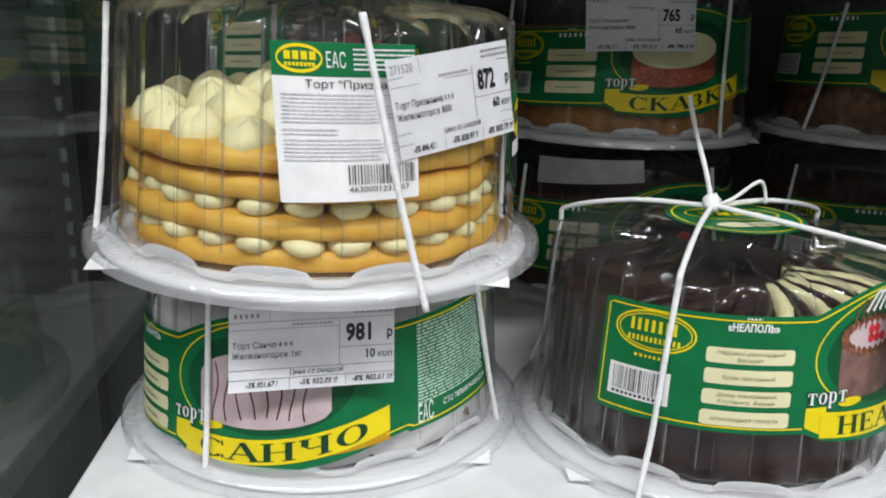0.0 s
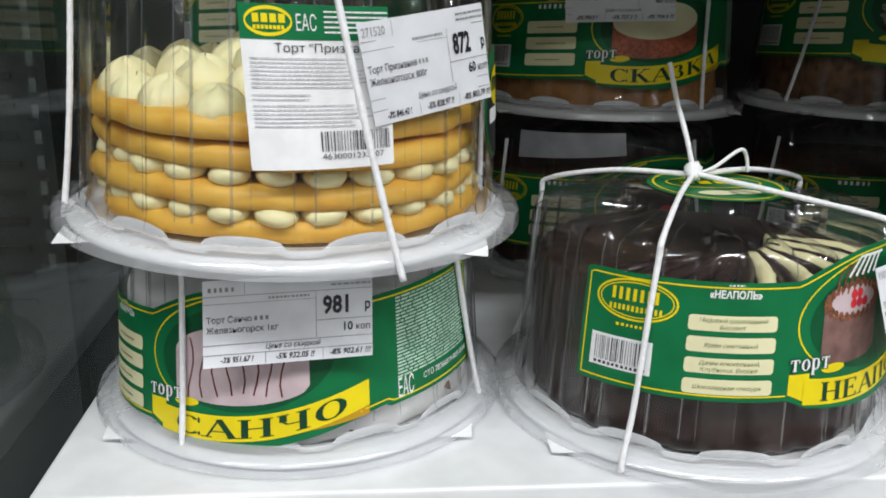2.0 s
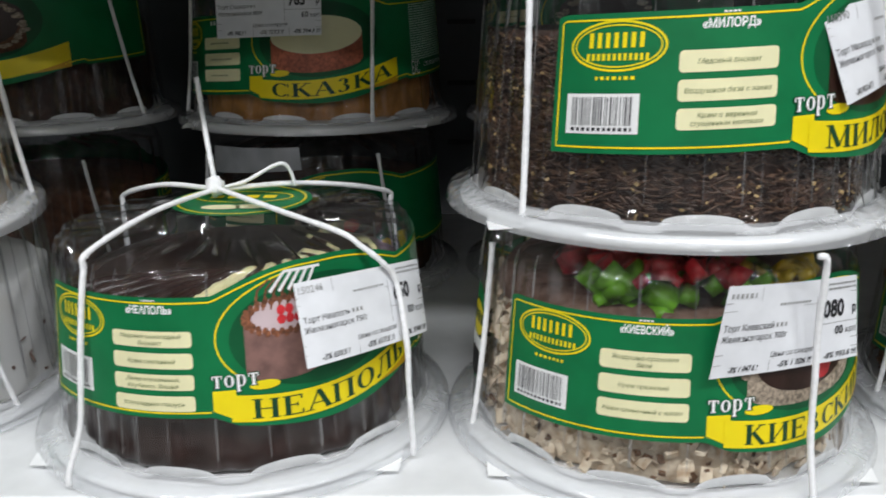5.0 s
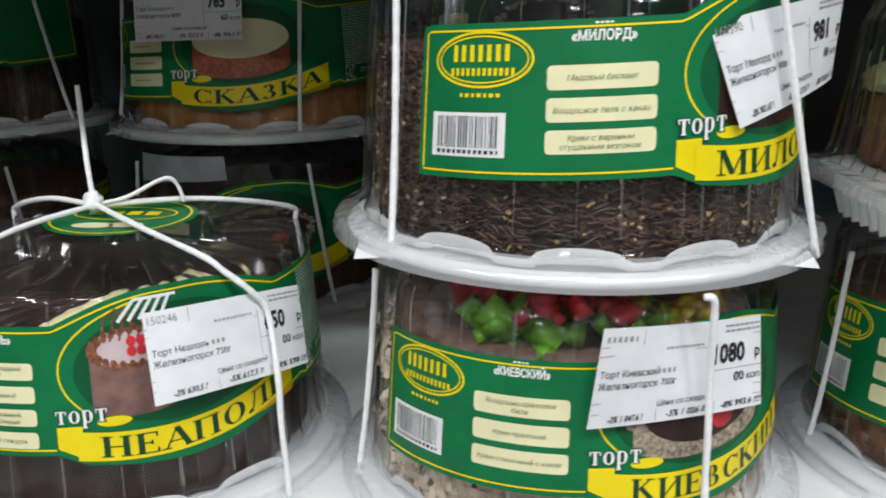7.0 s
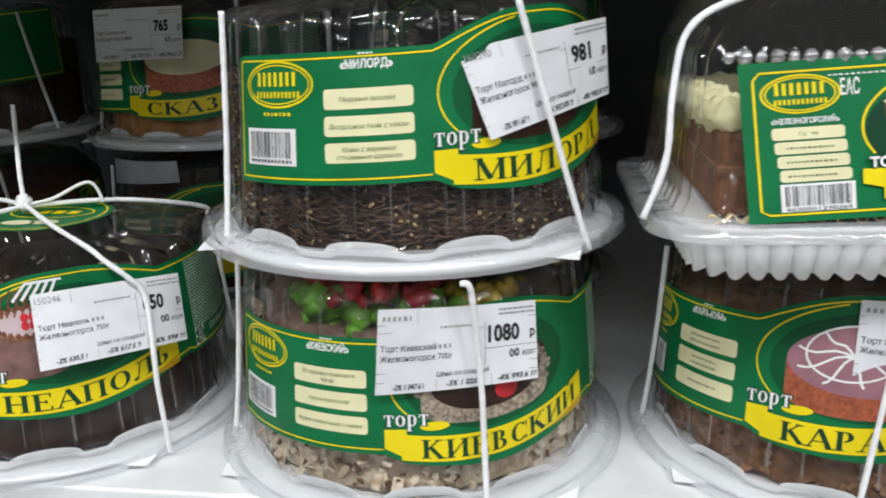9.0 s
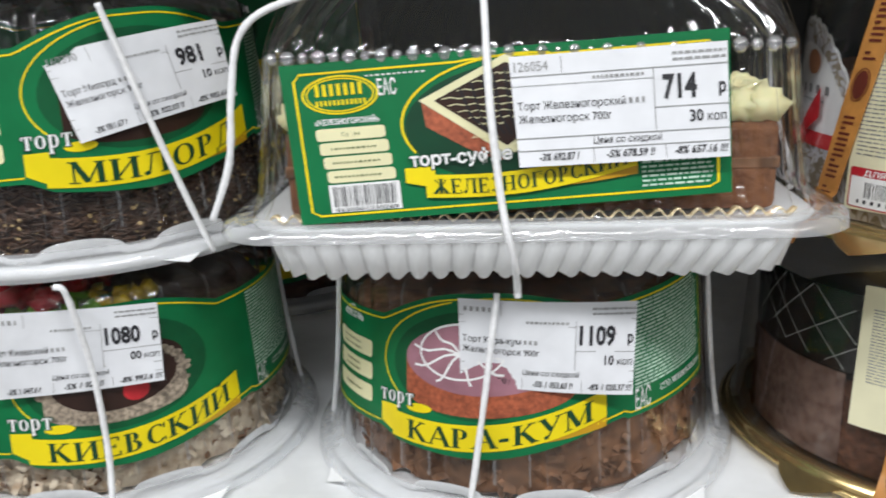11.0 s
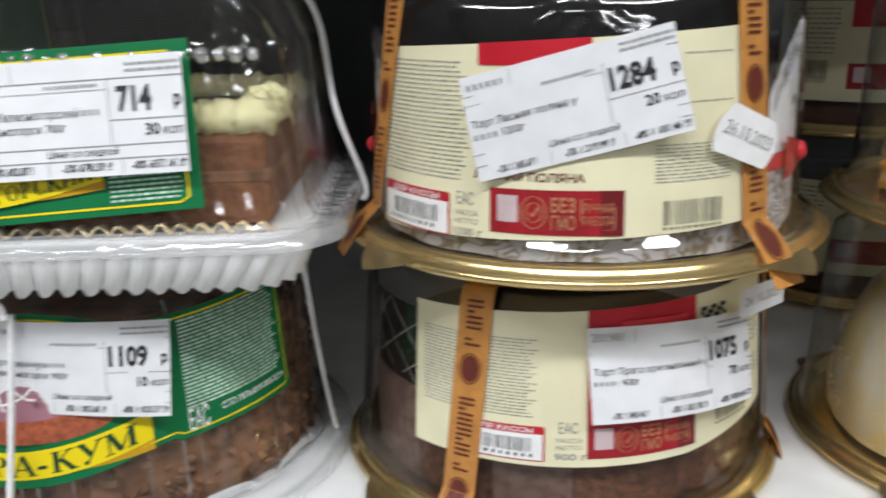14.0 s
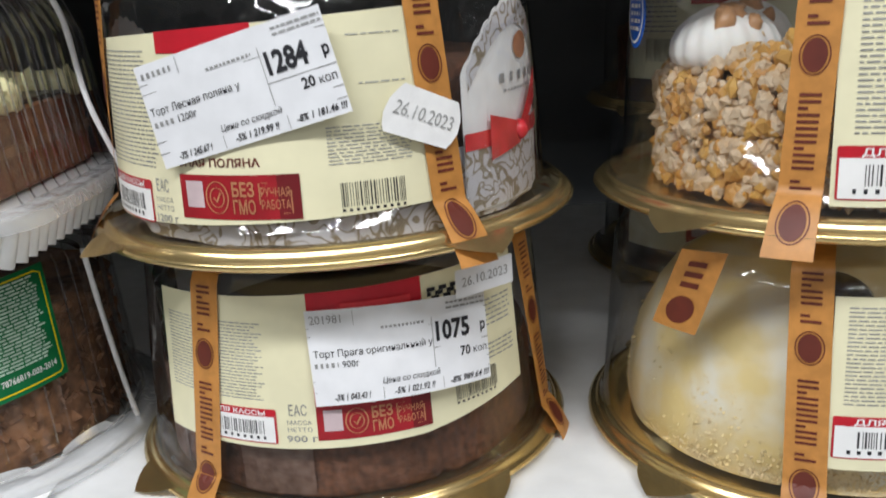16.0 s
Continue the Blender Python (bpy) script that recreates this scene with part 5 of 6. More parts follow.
part("picture_arc", ring(f, 54, 26, 27.5, 18, 0.6, 0.0004, 40, 75, 205), M["yellow"], lab, smooth=False)


def poly(f, pts, off):
    V = [f(u, v, off) for u, v in pts]
    return V, [tuple(range(len(V)))]


part("picture_side", poly(f, [(31.5, 32.5), (47, 18.5), (49, 14.5), (43.5, 16.5), (32, 25.5)][::-1], 0.0005), M["terra"], lab, "printed picture of the cake", smooth=False)
part("picture_cream", poly(f, [(31, 33), (51, 44), (73, 34), (50, 15), (47.5, 18)][::-1], 0.0008), M["cream"], lab, smooth=False)
part("picture_top", poly(f, [(34.5, 32.7), (51, 41.8), (70, 33.5), (50, 18.5)][::-1], 0.0011), M["choc"], lab, smooth=False)
for k in range(10):
    v = 39.0 - 2.0 * k
    left = 35.6 + (15.5 * (32.7 - v) / 14.2 if v < 32.7 else 16.5 * (v - 32.7) / 9.1)
    right = min(66 - abs(v - 33.5) * 1.9, left + 24)
    part("picture_line", line(f, [(left + (right - left) * j / 12, v - 0.06 * (right - left) * j / 12 + (0.35 if j % 2 else -0.1)) for j in range(13)], 0.28, 0.0014), M["cream"], lab, smooth=False)
for k in range(6):
    part("picture_line", line(f, [(40.5 + 2.6 * k, 35.6 + 1.2 * k), (42.5 + 2.2 * k, 27.5 - 0.2 * k), (46.5 + 1.6 * k, 22.4 - 0.3 * k)], 0.5, 0.0016), M["ink"], lab, smooth=False)


def zmid(u):
    q = (u - 28) / 52
    return 9.2 - 3.2 * math.sin(math.pi * min(1, max(0, q))) + 4.6 * q


part("banner", join(strip(f, 26, 33, lambda u: 10 - .3 * (u - 26), lambda u: 14.2, 3, 1, 0.0014), strip(f, 30.5, 79, lambda u: zmid(u) - 3.6, lambda u: zmid(u) + 3.0, 24, 1, 0.0017)), M["yellow"], lab, "yellow ribbon banner", smooth=False)
part("banner_fold", strip(f, 62, 79, lambda u: zmid(u) - 3.6 - 2.4 * (u - 62) / 17, lambda u: zmid(u) - 3.5, 6, 1, 0.0012), M["ylshade"], lab, smooth=False)
part("title", serif_text(f, "ЖЕЛЕЗНОГОРСКИЙ", 32, -2.4, 4.2, 0.0020, 45, path=zmid), M["dgreen"], lab, "dark green cake name", smooth=False)
part("title_word_shadow", text(f, "торт-суфле", 27.2, 14.4, 3.7, 0.0017, bold=0.06, width=24.4), M["dgreen"], lab, smooth=False)
part("title_word", text(f, "торт-суфле", 27.5, 14.6, 3.6, 0.0020, bold=0.03, width=23.6), M["white"], lab, "white word above the banner", smooth=False)
part("fine_print", bars(f, 80, 96, 3.2, 12.5, 7, 0.6, 0.0004, rnd, dash=(0.8, 2.4), ragged=.1), M["palegreen"], lab, smooth=False)
f = sheet(b, [(0.7495, 0.3945, 1.3275), (0.8409, 0.3985, 1.3315), (0.8430, 0.389, 1.2843), (0.7543, 0.3838, 1.2815)])
price_tag(b, f, "714", "30", "Торт Железногорский", "Железногорск 700г", ("-3% 692.87 !", "-5% 678.59 !!", "-8% 657.16 !!!"), code="126054", brand=43)
strands(b, [[(-0.015, 0.06, 0.140), (-0.0165, 0.0, 0.1415), (-0.018, -0.055, 0.135), (-0.0172, -0.0735, 0.116), (-0.0155, -0.0915, 0.085), (-0.012, -0.0975, 0.05), (-0.009, -0.1025, 0.032), (-0.006, -0.0995, 0.016), (-0.005, -0.088, 0.002), (-0.0047, -0.086, -0.004)],
            [(-0.015, 0.0, 0.141), (-0.06, -0.035, 0.138), (-0.105, -0.060, 0.131), (-0.128, -0.066, 0.118), (-0.1345, -0.07, 0.09), (-0.137, -0.075, 0.06), (-0.147, -0.078, 0.033)],
            [(-0.015, 0.0, 0.141), (0.06, 0.01, 0.139), (0.11, 0.02, 0.133), (0.127, 0.02, 0.118), (0.134, 0.02, 0.07), (0.147, 0.02, 0.030), (0.146, 0.02, 0.02)]])


# ---- boxes on gold trays ----
def gold_box(x, y, z, label, base, R=0.130, rz=0.0, H=0.130, seed=0.0, rx=0.0, ry=0.0):
    t = thing("boxed_cake", pose(x, y, z, rx, ry, rz), label, "boxed cake", "boxed cakes on gold trays")
    k = R / 0.130
    part("tray", lathe([(0.001, 0.0), (0.112 * k, 0.0), (0.122 * k, 0.001), (0.1275 * k, 0.0032), (0.1305 * k, 0.0055), (0.1285 * k, 0.0076), (0.1262 * k, 0.0078), (0.1255 * k, 0.0102), (0.1235 * k, 0.0122), (0.1195 * k, 0.0127), (0.1185 * k, 0.0085), (0.112 * k, 0.006), (0.001, 0.0055)], 120), M["gold"], t, "shiny gold plastic tray")
    r0 = base(0, 0.017).y * -1
    r1 = base(0, H - 0.014).y * -1

    def mod(a, r, h, i):
        w = 0.0010 * abs(math.sin(a * 6.5 + seed)) if i in (3, 4, 5) else 0.0
        return r - w * 2, h - w * (2.2 if i > 3 else 0) + 0.0006 * noise.noise(Vector((math.cos(a) * 3, math.sin(a) * 3, h * 40 + seed)))
    part("dome", lathe([(0.1235 * k, 0.0122), (r0, 0.017), (base(0, 0.07).y * -1, 0.07), (r1, H - 0.014), (r1 - 0.0025, H - 0.006), (r1 - 0.010, H), (r1 - 0.02, H + 0.003), (0.06, H + 0.005), (0.001, H + 0.0055)], 180, mod), M["dome"], t, "clear plastic dome")
    for a in (-50, 40, 130, -140):
        part("tray_lug", strip(lambda u, v, o: Vector(((0.1275 * k + v) * math.sin(radians(u)), -(0.1275 * k + v) * math.cos(radians(u)), 0.008 - v * 0.35)), a - 9, a + 9, lambda u: 0.0, lambda u, a=a: 0.015 * max(0, 1 - abs(u - a) / 9) ** 0.7 + 0.0005, 8, 2), M["gold"], t)
    return t


def ribbon(owner, base, at, ab, width, H=0.130, R=0.130, phase=0.0, low=-0.003):
    """Printed satin ribbon down the wall of a box and over its lid."""
    def f(u, v, off=0.0):
        h = v / 1000
        if h > H - 0.002:
            d = h - (H - 0.002)
            a = radians(at)
            r = max(0.0, -base(0, H).y + 0.001 - d)
            x, y = r * math.sin(a), -r * math.cos(a)
            return Vector((x + u / 1000 * math.cos(a), y + u / 1000 * math.sin(a), H + 0.0015 + 0.004 * min(1, d / 0.03) + off))
        q = min(1.0, max(0.0, 1 - h / H))
        bulge = max(0.0, (0.022 - h) / 0.022) ** 0.7 * (R - (-base(0, 0.022).y) + 0.0006)
        return base(at + (ab - at) * q + u * K, max(h, 0.0) if h > 0 else 0.0, 0.0022 + bulge + off) + Vector((0, 0, min(0, h)))
    rb = part("ribbon", strip(f, -width / 2, width / 2, lambda u: low * 1000, lambda u: (H + 0.10) * 1000, 4, 90), M["ribbon"], owner, "orange satin ribbon with brown print")
    marks = []
    v = 6 + phase
    while v < H * 1000 - 4:
        marks.append(ellipse(f, 0, v + 8, width * 0.27, 7.0, 0.0005, 20))
        marks.append(ring(f, 0, v + 8, width * 0.33, 8.0, 0.5, 0.0005, 24))
        v += 20
        for k in range(8):
            if k == 1:
                v += 3
                continue
            if v + 6 > H * 1000:
                break
            marks += [rect(f, -width * .24, v, width * .24, v + 1.3, 0.0005, 1, 1), rect(f, -width * .24, v + 2.8, width * (.24 if k % 3 else -.02), v + 4.1, 0.0005, 1, 1)]
            v += 5.6
        v += 6
    part("ribbon_print", join(*marks), M["brownprint"], rb, "brown printed marks", smooth=False, kind="stuff")
    return rb


def flat(base, off0=0.0009):
    return lambda u, v, off=0.0: base(u, v / 1000, off0 + off)


def cream_label(owner, base, aL, aR, lo, hi, kas, red, mass, codebar, top_red, prints, seed):
    f = flat(base)
    rnd = random.Random(seed)
    lab = part("label", strip(f, aL, aR, lo, hi, 48, 6), M["creamlabel"], owner, "cream paper label with small print and a red band")
    if top_red:
        a0, a1, h0 = top_red
        part("red_field", strip(f, a0, a1, lambda u: h0, lambda u: hi(u) + 0.3, 10, 2, 0.0004), M["red"], lab, "red printed field", smooth=False)
    if red:
        a0, a1, h0, h1 = red
        part("red_band", rect(f, a0, h0, a1, h1, 0.0004, 12, 2), M["bandred"], lab, "dark red printed band", smooth=False)
        part("band_end", rect(f, a1 - 5.0, h0, a1, h1, 0.0006, 4, 1), M["darkred"], lab, smooth=False)
        w, hh = a1 - a0, h1 - h0
        part("band_writing", join(text(f, "БЕЗ", a0 + w * .47, h0 + hh * .53, hh * .3, 0.0007, width=w * .18, bold=0.03), text(f, "ГМО", a0 + w * .47, h0 + hh * .14, hh * .3, 0.0007, width=w * .18, bold=0.02),
                                  text(f, "РУЧНАЯ", a0 + w * .7, h0 + hh * .52, hh * .2, 0.0008, width=w * .22), text(f, "РАБОТА", a0 + w * .7, h0 + hh * .24, hh * .2, 0.0008, width=w * .22),
                                  ring(f, a0 + w * .34, h0 + hh * .5, w * .095, hh * .36, 0.35, 0.0007, 24), ring(f, a0 + w * .34, h0 + hh * .5, w * .06, hh * .22, 0.3, 0.0007, 20), line(f, [(a0 + w * .31, h0 + hh * .5), (a0 + w * .335, h0 + hh * .4), (a0 + w * .375, h0 + hh * .62)], 0.5, 0.0008),
                                  line(f, [(a0 + w * .69, h0 + hh * .35), (a0 + w * .69, h0 + hh * .82), (a0 + w * .76, h0 + hh * .82)], 0.3, 0.0007), line(f, [(a0 + w * .93, h0 + hh * .65), (a0 + w * .93, h0 + hh * .14), (a0 + w * .86, h0 + hh * .14)], 0.3, 0.0007)), M["goldprint"], lab, smooth=False, kind="stuff")
        part("band_square", rect(f, a0 + w * .06, h0 + hh * .26, a0 + w * .22, h0 + hh * .86, 0.0006, 2, 1), M["pink"], lab, smooth=False)
    if kas:
        a0, a1, h0, h1 = kas
        w, hh = a1 - a0, h1 - h0
        part("till_panel", rect(f, a0, h0, a1, h1, 0.0004, 8, 1, 0.9), M["red"], lab, "red and white till barcode panel", smooth=False)
        part("till_white", rect(f, a0 + .5, h0 + .7, a1 - .5, h0 + hh * .78, 0.0006, 8, 1), M["white"], lab, smooth=False)
        part("till_title", text(f, "ДЛЯ КАССЫ", a0 + w * .17, h0 + hh * .82, hh * .13, 0.0007, width=w * .7, bold=0.02), M["white"], lab, smooth=False)
        part("till_barcode", join(barcode(f, a0 + w * .2, h0 + hh * .27, a0 + w * .86, h0 + hh * .66, 0.0008, rnd, 26), bars(f, a0 + w * .12, a0 + w * .86, h0 + hh * .1, h0 + hh * .24, 1, hh * .09, 0.0008, rnd, dash=(0.6, 0.9))), M["ink"], lab, smooth=False, kind="stuff")
    if mass:
        a0, h0, m = mass
        part("weight_writing", join(text(f, "ЕАС", a0, h0 + 14, 5.6, 0.0004, width=4.4), text(f, "МАССА", a0 - .6, h0 + 9.2, 2.2, 0.0004, width=6), text(f, "НЕТТО", a0 - .6, h0 + 5.4, 2.2, 0.0004, width=6), text(f, m, a0 - 1, h0, 3.4, 0.0004, width=7.5, bold=0.01)), M["greyink"], lab, smooth=False, kind="stuff")
    if codebar:
        a0, a1, h0, h1 = codebar
        part("barcode", join(barcode(f, a0, h0 + 2.4, a1, h1, 0.0004, rnd, 30), bars(f, a0, a1, h0, h0 + 1.8, 1, 1.2, 0.0004, rnd, dash=(0.5, 0.8))), M["ink"], lab, smooth=False, kind="stuff")
    pr = []
    for a0, a1, h0, h1, rows in prints:
        pr.append(bars(f, a0, a1, h0, h1, rows, (h1 - h0) / rows * 0.30, 0.0004, rnd, dash=(0.8, 3.2), ragged=.12))
    if pr:
        part("fine_print", join(*pr), M["greyink"], lab, "rows of tiny grey print", smooth=False, kind="stuff")
    return lab


lerp = lambda a, b, x0, x1: (lambda u: a + (b - a) * (u - x0) / (x1 - x0))

# cream-labelled cake, upper
b = gold_box(1.0150, 0.518, 1.2262, "cake in ornamented paper on a gold tray, tied with ribbon", GOLD, 0.1290, seed=1.0)
cake = body(b, "cake", 0.098, 0.008, 0.082, M["chocbrown"], "dark cake wrapped in patterned paper", rough(0.002, 60))
part("paper_band", lathe([(0.1065, 0.009), (0.1075, 0.02), (0.1065, 0.044)], 140, lambda a, r, h, i: (r + 0.0012 * math.sin(a * 14), h)), M["lace"], cake, "white paper band with brown swirls")
fp = lambda u, v, off=0.0: Vector(((0.1085 + off) * math.sin(radians(u)), -(0.1085 + off) * math.cos(radians(u)), v / 1000))
for a0, a1 in ((44, 88), (-112, -66)):
    wp = part("paper_front", strip(fp, a0, a1, lambda u: 12, lambda u, a0=a0, a1=a1: 52 + 56 * math.sin(math.pi * min(1, max(0, (u - a0 + 6) / (a1 - a0 + 12)))) ** 0.8 + 2.0 * abs(math.sin(u * 0.8)), 60, 6, 0.0), M["paper"], cake, "white lace-edged paper front")
    part("paper_lace", join(strip(fp, a0, a1, lambda u: 13, lambda u: 48 + 2 * abs(math.sin(u * 0.8)), 60, 3, 0.0006), strip(fp, a0 + 2, a1 - 2, lambda u, a0=a0, a1=a1: 40 + 56 * math.sin(math.pi * min(1, max(0, (u - a0 + 6) / (a1 - a0 + 12)))) ** 0.8, lambda u, a0=a0, a1=a1: 50 + 56 * math.sin(math.pi * min(1, max(0, (u - a0 + 6) / (a1 - a0 + 12)))) ** 0.8 + 2.0 * abs(math.sin(u * 0.8)), 60, 2, 0.0006)), M["lace"], cake, smooth=False)
    am = (a0 + a1) / 2
    part("red_bow", join(strip(fp, a0, a1, lambda u: 42, lambda u: 50, 20, 1, 0.0012), strip(fp, am - 2, am + 12, lambda u, am=am: 44 + (u - am) * 1.2, lambda u, am=am: 50 + (u - am) * 2.0, 6, 1, 0.003), strip(fp, am - 14, am, lambda u, am=am: 40 + (am - u) * -.3, lambda u, am=am: 50 + (am - u) * .5, 6, 1, 0.003), lump(fp(am, 46, 0.002), 0.005, 10, 6)), M["candyred"], cake, "red ribbon bow")
    part("paper_mark", join(ellipse(fp, am + 4, 86, 4.5, 6.5, 0.0008, 20)), M["goldprint"], cake, smooth=False)
    part("paper_print", join(bars(fp, am - 8, am + 14, 69, 75, 1, 4.5, 0.0008, random.Random(2), dash=(1.6, 2.2)), bars(fp, am - 6, am + 12, 65, 67, 1, 1.5, 0.0008, random.Random(2), dash=(.6, 1))), M["greyink"], cake, smooth=False, kind="stuff")
lo, hi = lerp(17, 24.5, -62, 33), lerp(101, 109, -62, 33)
lab = cream_label(b, GOLD, -62, 33, lo, hi, (-61, -36.6, 18.5, 38.5), (-26, 3.4, 23.3, 43), (-34.5, 20, "1200 г"), (12, 26.5, 24.5, 37.5), (-29, -4, 95), [(-60, -31, 44, 97, 26), (10, 30, 45, 62, 11), (18, 29, 78, 79.6, 1), (16, 28, 98, 99.6, 1)], 41)
part("name_writing", text(flat(GOLD), "ЛЕСНАЯ ПОЛЯНА", -30, 46.5, 3.6, 0.0004, width=25, bold=0.02), M["brownprint"], lab, smooth=False)
price_tag(b, sheet(b, [(0.9525, 0.4143, 1.316), (1.038, 0.4003, 1.338), (1.0484, 0.3986, 1.2953), (0.9607, 0.413, 1.272)], 0.002), "1284", "20", "Торт Лесная поляна у", "1200г", ("-3% 1 245.67 !", "-5% 1 219.99 !!", "-8% 1 181.46 !!!"), brand2=14)
ribbon(b, GOLD, 32.5, 37.5, 17, R=0.1290, phase=2)
ribbon(b, GOLD, -54, -71, 15, R=0.1290, phase=-4)
f = quad(GOLD, [(26, 79), (41, 65), (37, 46), (20, 60)], 0.001)
ds = part("date_sticker", strip(lambda u, v, o=0.0: f(u, v, o + 0.004), 0, 100, lambda u: 46 * max(0, (8 - u) / 22, (u - 92) / 22), lambda u: 46 - 46 * max(0, (8 - u) / 22, (u - 92) / 22), 20, 2), M["paper"], b, "small white date sticker", smooth=False)
part("date_writing", text(lambda u, v, o=0.0: f(u, v, o + 0.0044), "26.10.2023", 10, 18, 13, 0, width=80), M["greyink"], ds, smooth=False, kind="stuff")

# chocolate cake with cream label, lower
b = gold_box(1.007, 0.547, SHELF, "chocolate cake on a gold tray tied with orange ribbon", PRAG, 0.1305, seed=2.0)
cake = body(b, "cake", 0.110, 0.008, 0.060, M["chocbrown"], "dark chocolate sponge cake", lambda a, r, h, i: (r - (0.004 if r > .05 and abs((a * 180 / math.pi + 9) % 22.5 - 11.25) > 10.6 else 0) + 0.0015 * noise.noise(Vector((math.cos(a) * 9, math.sin(a) * 9, h * 90))), h))
part("glaze", lathe([(0.106, 0.0605), (0.1075, 0.062), (0.105, 0.066), (0.001, 0.067)], 90), M["choc"], cake, "dark glossy chocolate top")
for a0, a1, bb in ((-22, -1, 1), (-88, -47, 0)):
    fq = lambda u, v, off=0.0: Vector(((0.1115 + off) * math.sin(radians(u)), -(0.1115 + off) * math.cos(radians(u)), v / 1000))
    part("side_glaze", strip(fq, a0, a1, lambda u: 11, lambda u, bb=bb: 58 if bb else 66, 10, 3), M["cakeside"], cake, "smooth chocolate side panel", smooth=False)
fq = lambda u, v, off=0.0: Vector(((0.1105 + off) * math.sin(radians(u)), -(0.1105 + off) * math.cos(radians(u)), v / 1000))
# near-black curved panel inside the dome's left wall, crossed by pale lines
pan = part("dark_panel", strip(fq, -95, -44, lambda u: 66.5, lambda u: 112, 16, 4), M["darkpanel"], cake, "dark panel with thin white lines")
for u0, v0, u1, v1 in ((-90, 106, -70, 72), (-81, 110, -60, 70), (-70, 111, -48, 68), (-59, 111, -45, 84), (-72, 111, -88, 78), (-60, 111, -78, 78), (-46, 103, -70, 72), (-45, 82, -54, 70)):
    part("white_line", line(fq, [(u0 + (u1 - u0) * k / 8, v0 + (v1 - v0) * k / 8) for k in range(9)], 0.38, 0.0006), M["lattice"], cake, "thin white line", smooth=False)
lo, hi = lambda u: 43 + 9 * max(0, (u - 28) / 34), lerp(120, 127, -43, 61)
lab = cream_label(b, PRAG, -43, 61, lo, hi, (-29, -7.9, 45.5, 64), (2, 29.8, 47.5, 66), (-4.6, 47, "900 г"), (37, 50.5, 53, 67), (2, 30, 66), [(-40, -9, 68, 109, 24), (48, 59, 70, 80, 4), (48, 59, 88, 104, 6)], 42)
price_tag(b, sheet(b, [(1.010, 0.4295, 1.197), (1.095, 0.464, 1.193), (1.097, 0.452, 1.150), (1.013, 0.4225, 1.150)], 0.0085), "1075", "70", "Торт Прага оригинальный у", "900г", ("-3% 1 043.43 !", "-5% 1 021.92 !!", "-8% 989.64 !!!"), code="201981", brand2=14)
fz = flat(PRAG)
part("red_fold", join(strip(fz, 10, 27, lambda u: 112 - 0.1 * (u - 10), lambda u: 117.5, 8, 2, 0.0012), strip(fz, 2, 12, lambda u: 112, lambda u: 115, 6, 1, 0.0010)), M["candyred"], lab, "bright red printed fold", smooth=False)
part("code_square", join(*[rect(fz, 31.5 + 1.1 * i, 111.5 + 2.2 * j, 32.6 + 1.1 * i, 113.6 + 2.2 * j, 0.0006, 1, 1) for i in range(8) for j in range(3) if (i * 7 + j * 5) % 3]), M["ink"], lab, "small black printed pattern", smooth=False, kind="stuff")
fd = sheet(b, [(1.083, 0.437, 1.2120), (1.110, 0.458, 1.2135), (1.110, 0.457, 1.199), (1.083, 0.436, 1.198)])
dsl = part("date_sticker", rect(fd, 0, 0, 100, 46, 0, 4, 2), M["tagpaper"], b, "small white date sticker", smooth=False)
part("date_writing", text(fd, "26.10.2023", 10, 17, 15, 0.0005, width=80), M["greyink"], dsl, smooth=False, kind="stuff")
ribbon(b, PRAG, -24.5, -30, 17, R=0.1305, phase=8)
ribbon(b, PRAG, 67, 77, 18, R=0.1305, phase=0)

# nut cake with meringues, upper
b = gold_box(1.286, 0.522, 1.2262, "nut crumb cake with meringues on a gold tray", GOLD, 0.1290, seed=3.0)
cake = body(b, "cake", 0.088, 0.008, 0.066, M["caramel"], "cake covered in nut crumbs", rough(0.004, 40), rr=0.03)
rnd = random.Random(51)
pl = []
for _ in range(2900):
    a, h = rnd.uniform(-2.3, 1.5), rnd.uniform(0.010, 0.082)
    r = 0.0915 if h < 0.055 else 0.0915 - 0.03 * ((h - 0.055) / 0.027) ** 2
    pl.append(((r * math.sin(a) + rnd.uniform(-.002, .002), -r * math.cos(a) + rnd.uniform(-.002, .002), h), (math.sin(a), -math.cos(a), 0.3)))
part("nut_crumbs", crumbs(pl[:1500], (0.0032, 0.0105), rnd), M["nut"], cake, "toasted nut crumbs", kind="stuff", smooth=False)
part("meringue_crumbs", crumbs(pl[1500:], (0.0032, 0.0125), rnd), M["nutpale"], cake, "pale meringue crumbs", kind="stuff", smooth=False)
